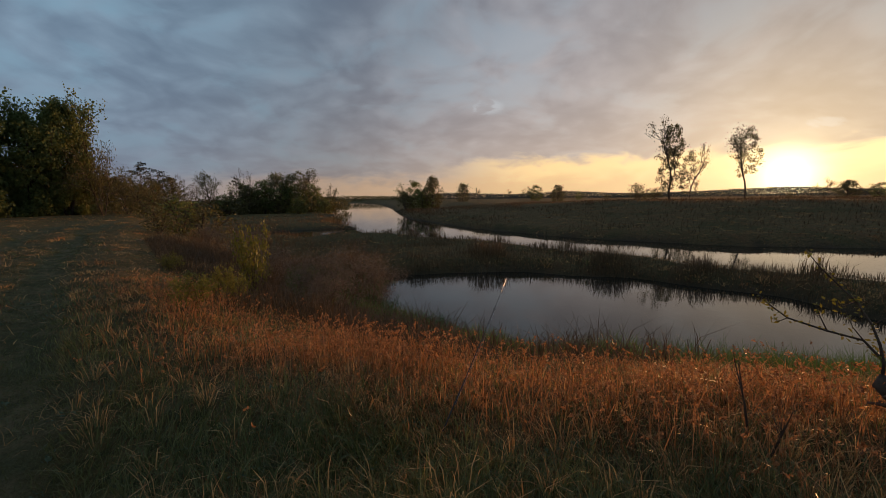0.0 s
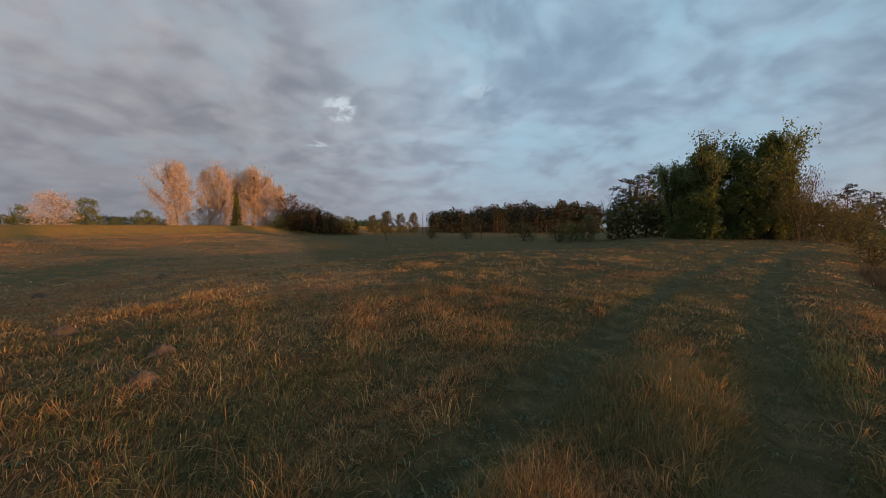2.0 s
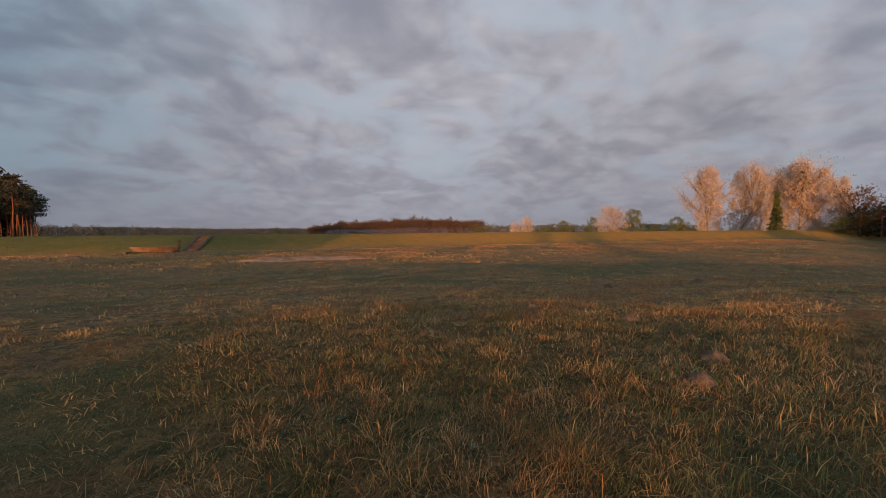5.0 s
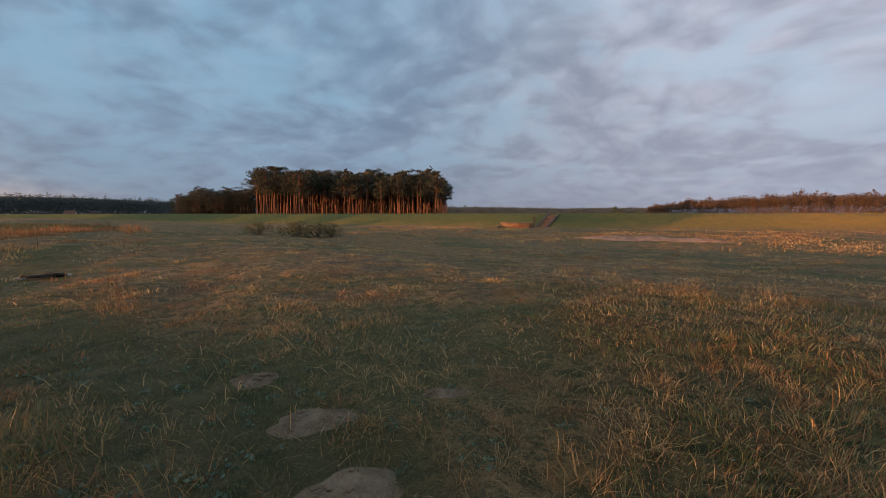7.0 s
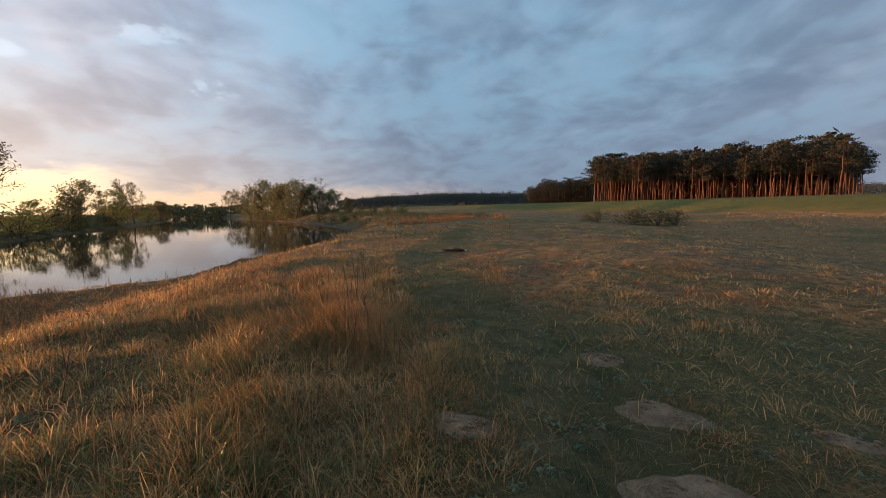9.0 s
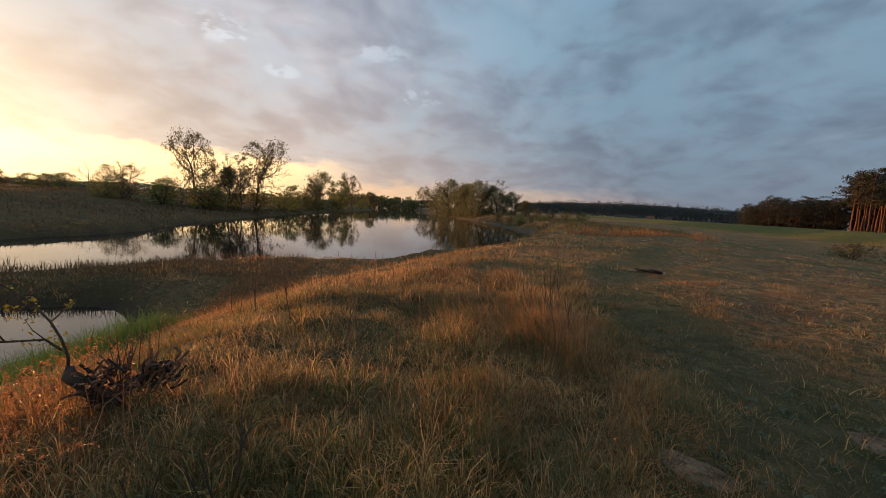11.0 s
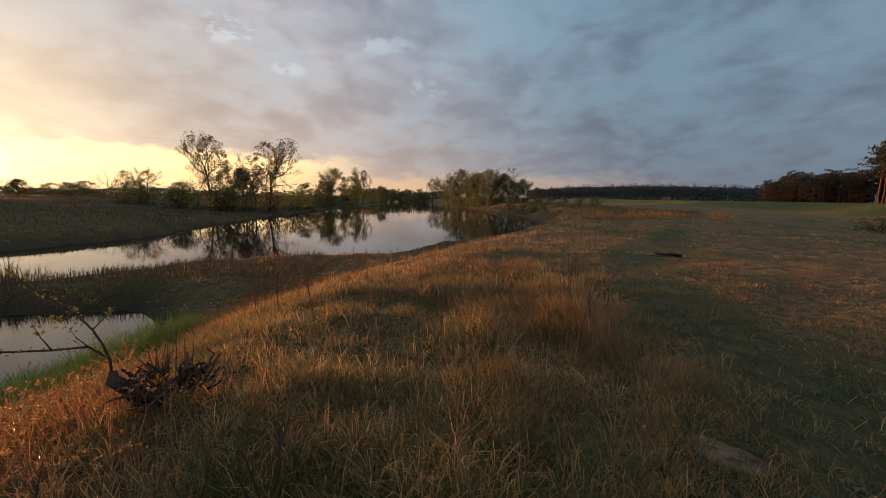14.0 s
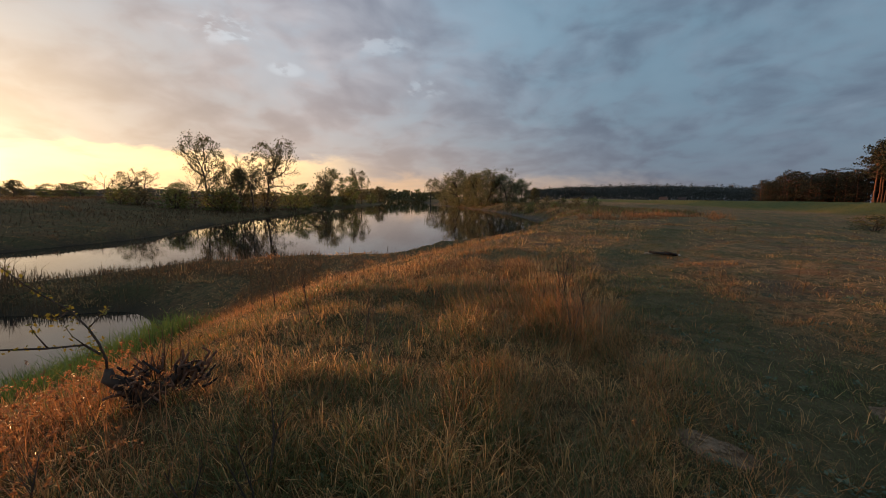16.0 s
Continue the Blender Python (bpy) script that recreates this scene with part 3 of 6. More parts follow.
def make_ground():
    rings = np.concatenate([[0.0], 0.35 * (3600 / 0.35) ** np.linspace(0, 1, 190)])
    n = 372
    a = np.linspace(0, 2 * np.pi, n, endpoint=False)
    x = (rings[:, None] * np.cos(a)).ravel()
    y = (rings[:, None] * np.sin(a)).ravel()
    z = height(x, y)
    i, j = np.meshgrid(np.arange(len(rings) - 1), np.arange(n), indexing="ij")
    k = (j + 1) % n
    p, q, r, s = i * n + j, (i + 1) * n + j, (i + 1) * n + k, i * n + k
    tris = np.concatenate([np.stack([p, q, r], -1).reshape(-1, 3), np.stack([p, r, s], -1).reshape(-1, 3)])
    me = fast_mesh("ground", np.stack([x, y, z], 1), tris, GROUND, True)
    water, beyond = shore(x, y)
    both = np.minimum(water, pond(x, y))
    d = along(DIKE, x, y)[0]
    for name, val in (("green", sstep(y - 0.25 * x, 1.0, 4.0) * sstep(-x, 0.5, 3.0) * (beyond < 0)), ("dike_shade", sstep(x + 14 * vnoise(x, y, 18.0), -42, -2)), ("sward", np.maximum(sstep(np.hypot(x, y), 6.5, 12.0), 0.75 * cover(x, y, np.hypot(x, y))[6]) * (beyond < 0) * (1 - sstep(along(SCARP, x, y)[0] * along(SCARP, x, y)[1], 0.0, 1.5))), ("track", np.maximum(rut(x, y), 0.7 * trail(x, y))), ("dike", 1 - sstep(d, 7.0, 9.5)), ("mud", (1 - sstep(both, 0.0, 1.2)) * (x < 55)), ("beach", (1 - sstep(both, 0.6, 2.0)) * sstep(x, 50, 70) * (beyond < 0))):
        at = me.attributes.new(name, "FLOAT", "POINT")
        at.data.foreach_set("value", val.astype(np.float32))
    tagged(new("ground", me), "rough meadow ground with dry grass, river banks and a grassed dike", "ground", kind="structure")


make_ground()
v = [(-2500, -60, WATER_Z), (2500, -60, WATER_Z), (2500, 2500, WATER_Z), (-2500, 2500, WATER_Z)]
tagged(new("water", fast_mesh("water", v, [(0, 1, 2), (0, 2, 3)], WATER)), "still dark river and pond water mirroring the dawn sky", "water", kind="structure")


# ------------------------------------------------------------------ trees
def grow(wood, rng, p, d, length, radius, depth, tips, spread=0.6, lift=0.25, kids=(3, 5), sides=6, first=0.35, wig=0.16):
    """One limb and, from it, its branches; gathers the ends of the twigs."""
    n = 5 if depth > 1 else 3
    pts, q, w = [np.array(p, float)], np.array(p, float), np.array(d, float)
    for _ in range(n):
        w = w + rng.normal(size=3) * wig + np.array([0, 0, lift * 0.35])
        w /= np.linalg.norm(w)
        q = q + w * length / n
        pts.append(q)
    pts = np.array(pts)
    wood.tube(pts, np.linspace(radius, radius * (0.45 if depth else 0.2), n + 1), max(3, sides), cap=depth < 1)
    if depth == 0:
        tips.append((pts[1:], w))
        return
    count = rng.randint(kids[0], kids[1] + 1)
    for k in range(count):
        t = first + (1 - first) * (k + rng.uniform(0.2, 0.9)) / count
        i = min(int(t * n), n - 1)
        base = pts[i] + (pts[i + 1] - pts[i]) * (t * n - i)
        out = np.cross(w, rng.normal(size=3))
        out /= np.linalg.norm(out) + 1e-9
        nd = (pts[i + 1] - pts[i]) / (length / n) + out * spread * rng.uniform(0.7, 1.5)
        nd /= np.linalg.norm(nd)
        grow(wood, rng, base, nd, length * rng.uniform(0.42, 0.68) * (1.15 - 0.4 * t), radius * 0.48, depth - 1, tips, spread, lift, kids, max(3, sides - 1), 0.25, wig)
    grow(wood, rng, pts[-1], w, length * 0.4, radius * 0.4, depth - 1, tips, spread, lift, kids, max(3, sides - 1), 0.25, wig)


def leafy_tree(name, label, seed, tall=10.0, stems=1, trunk=0.3, radius=0.02, depth=2, kids=(5, 8), spread=0.7, lift=0.25, leaf=0.22, per=10, puff=0.35,
               bark=None, foliage=None, hang=0.0, lean=0.06, slim=0.55, bare=0.0, balls=0, wig=0.16, group="trees", lobes=None):
    rng = seeded(seed)
    root = thing(name, label, "tree" if "bush" not in name and "shrub" not in name else "bush", group)
    wood, crown, tips = Geo(), Geo(), []
    for k in range(stems):
        d = np.array([rng.normal() * lean, rng.normal() * lean, 1.0])
        p = np.array([0.0, 0.0, -0.15])
        if stems > 1:
            a = k * 6.283 / stems + rng.uniform(0, 1)
            d = np.array([math.cos(a) * 0.42 * rng.uniform(0.3, 1.3), math.sin(a) * 0.42 * rng.uniform(0.3, 1.3), 1.0])
            p += np.array([math.cos(a), math.sin(a), 0]) * tall * 0.02
        grow(wood, rng, p, d / np.linalg.norm(d), tall * 0.72 * rng.uniform(0.85, 1.05), tall * radius * (1 if stems == 1 else 0.6), depth, tips, spread, lift, kids, 7, trunk, wig)
    c = []
    for pts, w in tips:
        if rng.rand() < bare:
            continue
        m = max(1, int(per * rng.uniform(0.5, 1.5)))
        pick = pts[rng.randint(0, len(pts), m)]
        c.append(pick + rng.normal(size=(m, 3)) * puff * tall / 10)
    if lobes:
        # (how many, lowest share of the height, half width, size, leaves in each)
        many, low, broad, size, fill = lobes
        for k in range(many):
            u = (k + rng.uniform(0, 1)) / many
            hgt = tall * (low + (0.97 - low) * u)
            prof = math.sqrt(max(0.02, 1 - abs(2 * u - 0.75) ** 2.2 / 1.6)) if u > 0.375 else 0.75 + 0.25 * u / 0.375
            a, q = k * 2.4 + rng.uniform(-0.5, 0.5), rng.uniform(0.25, 1.0) ** 0.6
            rad = size * tall * rng.uniform(0.65, 1.3)
            reach = max(0.0, broad * tall * prof - rad * 0.5) * q
            mid = np.array([math.cos(a) * reach, math.sin(a) * reach, hgt - rad * 0.6])
            m = int(fill * rng.uniform(0.6, 1.3))
            w = rng.normal(size=(m, 3))
            w /= np.linalg.norm(w, axis=1)[:, None]
            c.append(mid + w * rad * rng.uniform(0.35, 1.12, (m, 1)) * np.array([1, 1, 0.8 + hang * 0.5]))
    if c:
        crown.leaves(np.concatenate(c), leaf * tall / 10, rng, slim, hang)
    part("trunk", wood.mesh("trunk", bark or BARK, True), root)
    if c:
        part("crown", crown.mesh("crown", foliage or LEAF), root)
    for k in range(balls):
        g = Geo()
        pts, w = tips[rng.randint(0, len(tips))]
        s = tall * rng.uniform(0.018, 0.032)
        q = rng.normal(size=(90, 3))
        q = q / np.linalg.norm(q, axis=1)[:, None] * s * rng.uniform(0.3, 1, (90, 1)) + pts[0]
        g.leaves(q, s * 0.7, rng, 0.4)
        part("mistletoe", g.mesh("mistletoe", NEEDLE), root, "dark round clump of mistletoe")
    zs = [np.percentile(o[:, 2], 99) for o in crown.v] or [o[:, 2].max() for o in wood.v]
    root["tall"] = float(max(zs))
    return root


def pine_tree(name, label, seed, tall=15.0, crown_from=0.55, group="pines", wide=1.0, per=26):
    rng = seeded(seed)
    root = thing(name, label, "tree", group)
    wood, crown = Geo(), Geo()
    n = 8
    pts = np.stack([np.cumsum(rng.normal(size=n) * 0.09), np.cumsum(rng.normal(size=n) * 0.09), np.linspace(-0.2, tall * 0.97, n)], 1)
    wood.tube(pts, np.linspace(tall * 0.0125, tall * 0.003, n), 7)
    c = []
    z = crown_from * tall
    while z < tall * 0.97:
        t = (z / tall - crown_from) / (1 - crown_from)
        reach = tall * 0.15 * wide * (0.35 + 1.0 * math.sin(math.pi * min(1, 0.25 + t * 0.72))) * rng.uniform(0.6, 1.15)
        i = min(int((z + 0.2) / (tall * 0.97 + 0.2) * (n - 1)), n - 2)
        base = pts[i] + (pts[i + 1] - pts[i]) * ((z - pts[i][2]) / (pts[i + 1][2] - pts[i][2]))
        a = rng.uniform(0, 6.283)
        end = base + np.array([math.cos(a) * reach, math.sin(a) * reach, reach * rng.uniform(0.0, 0.5)])
        mid = (base + end) / 2 + np.array([0, 0, -0.08 * reach])
        wood.tube([base, mid, end], [tall * 0.0035, tall * 0.0024, tall * 0.001], 4)
        for s in (0.55, 0.8, 1.0):
            m = int(per * rng.uniform(0.5, 1.2) * s)
            q = base + (end - base) * s
            c.append(q + rng.normal(size=(m, 3)) * np.array([0.34, 0.34, 0.17]) * tall / 15 * 1.25)
        z += tall * rng.uniform(0.012, 0.028)
    # dead stubs under the crown
    for k in range(6):
        zz = tall * rng.uniform(0.2, crown_from)
        a = rng.uniform(0, 6.283)
        wood.tube([(0, 0, zz), (math.cos(a) * 0.7, math.sin(a) * 0.7, zz + rng.uniform(-0.1, 0.2))], [0.04, 0.012], 3)
    crown.leaves(np.concatenate(c), 0.40 * tall / 15, rng, 0.5)
    part("trunk", wood.mesh("trunk", PINE_BARK, True), root)
    part("crown", crown.mesh("crown", NEEDLE), root)
    root["tall"] = float(tall)
    return root


def spruce_tree(name, label, seed, tall=9.0, group="trees", wide=0.24, foliage=None):
    rng = seeded(seed)
    root = thing(name, label, "tree", group)
    wood, crown = Geo(), Geo()
    wood.tube([(0, 0, -0.2), (0, 0, tall * 0.5), (0, 0, tall)], [tall * 0.014, tall * 0.009, tall * 0.001], 7)
    c = []
    for k in range(95):
        t = (k / 95) ** 0.85
        z = tall * (0.05 + 0.93 * t)
        reach = tall * wide * (1 - t) * rng.uniform(0.65, 1.15) + 0.08
        a = k * 2.4 + rng.uniform(-0.3, 0.3)
        end = np.array([math.cos(a) * reach, math.sin(a) * reach, z - reach * 0.28])
        wood.tube([(0, 0, z), end], [tall * 0.003, tall * 0.001], 3)
        m = int(10 + 18 * (1 - t))
        s = rng.uniform(0.25, 1.05, (m, 1))
        c.append(np.array([0, 0, z]) * (1 - s) + end * s + rng.normal(size=(m, 3)) * 0.045 * tall / 3)
    crown.leaves(np.concatenate(c), 0.055 * tall, rng, 0.4, 0.3)
    part("trunk", wood.mesh("trunk", BARK, True), root)
    part("crown", crown.mesh("crown", foliage or NEEDLE), root)
    root["tall"] = float(tall)
    return root


KINDS = {}
PLACED = set()


def plant(kind, az, d, el, turn=0.0, wide=1.0, label="", group=""):
    """Sets a tree of that kind d metres off in the heading az, so tall that its top stands el degrees over eye level."""
    x, y, z = spot(az, d)
    src = KINDS[kind]
    tall = max(0.4, 1.6 + d * math.tan(radians(el)) - z)
    s = tall / src["tall"]
    m = Matrix.Translation((x, y, z)) @ pose(0, 0, 0, 0, 0, turn) @ Matrix.Diagonal((s * wide, s * wide, s, 1))
    if kind in PLACED:
        k = src.scale
        ob = copy_thing(src, m @ Matrix.Diagonal((1 / k[0], 1 / k[1], 1 / k[2], 1)))
    else:
        PLACED.add(kind)
        ob = src
        ob.matrix_basis = m
    return tagged(ob, label, group=group)


def make_kinds():
    K = KINDS
    L = leafy_tree
    K["poplar_a"] = L("poplar_tree", "tall thin poplar with sparse spring leaves on the far bank", 3, 16, trunk=0.30, depth=3, kids=(4, 6), spread=0.42, lift=0.3, leaf=0.20, per=5, puff=0.20, foliage=DULL_LEAF, lean=0.015, radius=0.014, lobes=(58, 0.16, 0.20, 0.055, 78))
    K["poplar_b"] = L("poplar_tree", "tall poplar with a bare trunk and small high crown", 8, 15, trunk=0.5, depth=3, kids=(4, 5), spread=0.50, lift=0.3, leaf=0.20, per=6, puff=0.20, foliage=DULL_LEAF, lean=0.03, radius=0.013, lobes=(30, 0.36, 0.19, 0.055, 66))
    K["poplar_c"] = L("poplar_tree", "branching riverside poplar with thin young leaves", 21, 15, trunk=0.25, depth=3, kids=(4, 6), spread=0.6, lift=0.25, leaf=0.18, per=5, puff=0.18, foliage=DULL_LEAF, radius=0.014, lobes=(50, 0.14, 0.22, 0.06, 70))
    K["oak"] = L("oak_tree", "broad riverside oak with open leafy crown", 33, 14, trunk=0.35, depth=3, kids=(4, 6), spread=0.7, lift=0.2, leaf=0.22, per=8, puff=0.26, foliage=DULL_LEAF, radius=0.017, lobes=(50, 0.36, 0.29, 0.062, 46))
    K["mistletoe_oak"] = L("oak_tree", "open-crowned tree hung with dark mistletoe balls", 37, 14, trunk=0.3, depth=3, kids=(4, 5), spread=0.7, lift=0.2, leaf=0.22, per=7, puff=0.26, foliage=DULL_LEAF, balls=9, radius=0.017, lobes=(30, 0.30, 0.30, 0.065, 36))
    K["round_a"] = L("willow_tree", "rounded willow in dull green leaf", 41, 9, trunk=0.15, depth=2, kids=(6, 8), spread=0.8, lift=0.25, leaf=0.42, per=6, puff=0.4, foliage=DULL_LEAF, lobes=(34, 0.06, 0.42, 0.13, 95))
    K["round_b"] = L("field_tree", "rounded dark field tree in young leaf", 44, 9, trunk=0.18, depth=2, kids=(6, 8), spread=0.8, lift=0.2, leaf=0.42, per=6, puff=0.4, foliage=LEAF, lobes=(32, 0.06, 0.44, 0.135, 95))
    K["grove"] = L("alder_tree", "full-crowned riverside alder in olive leaf", 46, 10, trunk=0.18, depth=2, kids=(6, 8), spread=0.7, lift=0.2, leaf=0.34, per=12, puff=0.4, foliage=OLIVE_LEAF, lobes=(56, 0.05, 0.40, 0.115, 80))
    K["thin"] = L("alder_tree", "thin young tree with a few leaves", 48, 8, trunk=0.2, depth=2, kids=(6, 8), spread=0.55, leaf=0.30, per=14, puff=0.35, foliage=DULL_LEAF, radius=0.014)
    K["bare"] = L("bare_tree", "bare-branched tree with hardly any leaves", 52, 10, trunk=0.22, depth=3, kids=(4, 5), spread=0.7, leaf=0.16, per=3, puff=0.18, bare=0.3, foliage=BROWN_LEAF, radius=0.012)
    K["maple_a"] = L("maple_tree", "big leafy maple beside the track", 61, 10, trunk=0.10, depth=2, kids=(7, 9), spread=0.45, lift=0.5, leaf=0.21, per=18, puff=0.35, foliage=MAPLE_LEAF, slim=0.8, hang=0.2, lobes=(70, 0.04, 0.29, 0.080, 270))
    K["maple_b"] = L("maple_tree", "tall maple with upswept leafy branches beside the track", 66, 10, stems=3, trunk=0.10, depth=2, kids=(7, 9), spread=0.34, lift=0.6, leaf=0.21, per=26, puff=0.30, foliage=MAPLE_LEAF, slim=0.8, hang=0.2, lobes=(58, 0.04, 0.23, 0.075, 260))
    K["willow"] = L("willow_tree", "drooping brownish willow on the bank", 71, 9, stems=3, trunk=0.2, depth=2, kids=(5, 7), spread=0.8, lift=-0.1, leaf=0.36, per=14, puff=0.5, foliage=DULL_LEAF, hang=0.9, slim=0.28, lobes=(30, 0.05, 0.45, 0.12, 60))
    K["bush"] = L("field_bush", "dense low bush on the meadow", 75, 3, stems=6, trunk=0.1, depth=1, kids=(5, 7), spread=0.9, leaf=0.7, per=8, puff=0.6, foliage=DULL_LEAF, group="bushes", lobes=(20, 0.05, 0.55, 0.2, 27))
    K["dark_bush"] = L("field_bush", "dark rounded bush in leaf", 78, 3, stems=6, trunk=0.1, depth=1, kids=(5, 7), spread=0.9, leaf=0.7, per=8, puff=0.6, foliage=LEAF, group="bushes", lobes=(22, 0.05, 0.55, 0.2, 28))
    K["shrub"] = L("bank_shrub", "bare grey-brown shrub on the bank", 81, 2, stems=9, trunk=0.1, depth=2, kids=(2, 3), spread=0.5, lift=0.3, leaf=0.16, per=6, puff=0.35, foliage=BROWN_LEAF, bark=REED, radius=0.006, group="bank shrubs")
    K["grey_shrub"] = L("bank_shrub", "dense grey-brown leafless shrub of fine twigs on the bank", 82, 2, stems=9, trunk=0.1, depth=2, kids=(4, 5), spread=0.5, lift=0.3, leaf=0.62, per=10, puff=0.5, foliage=TWIG, bark=REED, slim=0.09, radius=0.006, group="bank shrubs", lobes=(34, 0.05, 0.55, 0.2, 52))
    K["sapling"] = L("sapling_bush", "young bush with yellow-green spring leaves", 84, 1, stems=5, trunk=0.1, depth=2, kids=(4, 5), spread=0.5, lift=0.4, leaf=0.5, per=12, puff=0.5, foliage=YELLOW_LEAF, radius=0.010, group="bank shrubs")
    K["birch_a"] = L("birch_tree", "tall birch with the low sun's pink put into its leaves", 91, 19, trunk=0.12, depth=2, kids=(9, 12), spread=0.28, lift=0.2, leaf=0.17, per=16, puff=0.3, foliage=SUNLIT_BUD, bark=PALE_BARK, radius=0.011, hang=0.5, balls=2, group="birches behind the dike", lobes=(100, 0.05, 0.175, 0.062, 88), lean=0.02)
    K["birch_b"] = L("birch_tree", "slender birch with young leaves coloured pink as if sunlit", 95, 19, trunk=0.12, depth=2, kids=(9, 12), spread=0.26, lift=0.25, leaf=0.17, per=16, puff=0.3, foliage=SUNLIT_BUD, bark=PALE_BARK, radius=0.010, hang=0.5, group="birches behind the dike", lobes=(94, 0.05, 0.175, 0.062, 88), lean=0.02)
    K["pink_round"] = L("field_tree", "round tree with leaves coloured pale pink as if sunlit", 98, 9, trunk=0.15, depth=2, kids=(6, 8), spread=0.8, leaf=0.26, per=8, puff=0.4, foliage=SUNLIT_BUD, bark=PALE_BARK, lobes=(34, 0.06, 0.42, 0.14, 150))
    K["brown"] = L("brown_tree", "brown-leaved tree beside the birches", 101, 10, trunk=0.2, depth=2, kids=(6, 8), spread=0.7, leaf=0.34, per=8, puff=0.4, foliage=BROWN_LEAF, lobes=(24, 0.1, 0.36, 0.14, 80))
    K["spruce"] = spruce_tree("spruce_tree", "dark pointed spruce behind the dike", 105, 9, wide=0.36)
    K["green_fir"] = spruce_tree("spruce_tree", "green conical young tree before the birches", 107, 9, wide=0.20, foliage=LEAF)
    for i in range(5):
        K["pine_%d" % i] = pine_tree("pine_tree", "tall pine with a reddish bare trunk and dark crown", 120 + i, 15 + (i % 3) * 0.6, 0.50 + 0.06 * (i % 3), wide=0.95 + 0.12 * (i % 2), per=26)
    K["young_pine"] = pine_tree("pine_tree", "younger dark pine at the edge of the wood", 131, 11, 0.22, wide=1.25, per=26)


make_kinds()

FAR_BANK = [
    ("poplar_a", 330.4, 84, 8.6, 200, 1.0), ("poplar_c", 328.3, 84, 5.6, 40, 0.85), ("poplar_b", 322.9, 84, 7.3, 90, 1.0),
    ("bush", 334.0, 86, 1.5, 0, 1.2), ("bush", 332.0, 86, 0.9, 80, 1.2), ("bush", 319.0, 84, 0.1, 0, 0.9), ("bush", 337.7, 92, 0.1, 30, 0.8),
    ("round_b", 4.1, 110, 2.3, 0, 1.0), ("round_a", 1.5, 110, 2.9, 60, 0.9), ("bush", 5.4, 108, 0.9, 0, 1.0), ("dark_bush", 2.8, 109, 1.3, 30, 1.6),
    ("round_a", 357.2, 165, 1.9, 100, 1.0), ("thin", 355.0, 170, 1.3, 0, 1.2), ("round_b", 346.9, 165, 1.5, 20, 1.2), ("round_a", 344.0, 140, 1.5, 70, 1.2),
    ("thin", 350.6, 180, 1.0, 0, 1.2), ("thin", 349.0, 180, 0.9, 90, 1.2), ("round_b", 341.2, 190, 0.6, 140, 1.0),
    ("thin", 316.4, 210, 1.5, 0, 1.3), ("round_a", 314.6, 215, 1.2, 0, 1.6), ("round_b", 312.2, 215, 0.9, 0, 1.8), ("thin", 307.0, 150, 1.7, 30, 1.5),
    ("poplar_c", 306.4, 88, 2.7, 0, 1.5), ("poplar_c", 304.4, 88, 2.8, 100, 1.5), ("bare", 307.8, 92, 2.4, 60, 1.5), ("dark_bush", 306.6, 82, 0.9, 40, 1.5), ("dark_bush", 296.8, 80, 0.9, 20, 1.7), ("dark_bush", 301.4, 80, 1.2, 100, 1.5), ("dark_bush", 288.2, 98, 0.9, 60, 1.5), ("round_a", 284.6, 118, 2.0, 60, 1.2), ("dark_bush", 283.8, 124, 0.3, 0, 1.2), ("dark_bush", 277.9, 184, 0.4, 50, 1.4), ("oak", 294.4, 86, 3.6, 30, 1.2), ("round_b", 309.6, 140, 1.2, 30, 1.6), ("round_a", 311.0, 150, 1.0, 60, 1.6),  ("bush", 305.0, 84, 1.0, 60, 1.4), ("round_b", 301.2, 84, 1.4, 30, 1.0),
    ("oak", 298.0, 82, 7.3, 150, 0.85), ("poplar_c", 296.2, 84, 4.6, 20, 1.0), ("thin", 299.6, 86, 3.4, 0, 1.0), ("bush", 297.2, 80, 1.2, 0, 1.3), ("round_a", 294.6, 84, 3.2, 0, 0.9), ("bare", 293.2, 82, 4.7, 50, 1.0),
    ("oak", 291.6, 86, 7.0, 0, 1.0), ("bush", 291.4, 86, 1.0, 0, 1.4), ("round_b", 286.9, 106, 1.6, 90, 1.2),
    ("grove", 283.0, 134, 3.6, 20, 0.95), ("round_b", 280.9, 148, 2.6, 150, 1.0), ("oak", 279.1, 164, 3.7, 200, 0.9), ("willow", 279.6, 160, 0.9, 0, 0.9), ("willow", 281.8, 138, 0.6, 90, 0.9),
    ("round_a", 276.7, 209, 1.4, 0, 1.2), ("round_b", 275.0, 340, 1.0, 30, 1.2), ("round_a", 273.0, 340, 1.0, 0, 1.2), ("round_b", 271.2, 340, 1.1, 60, 1.3),
]
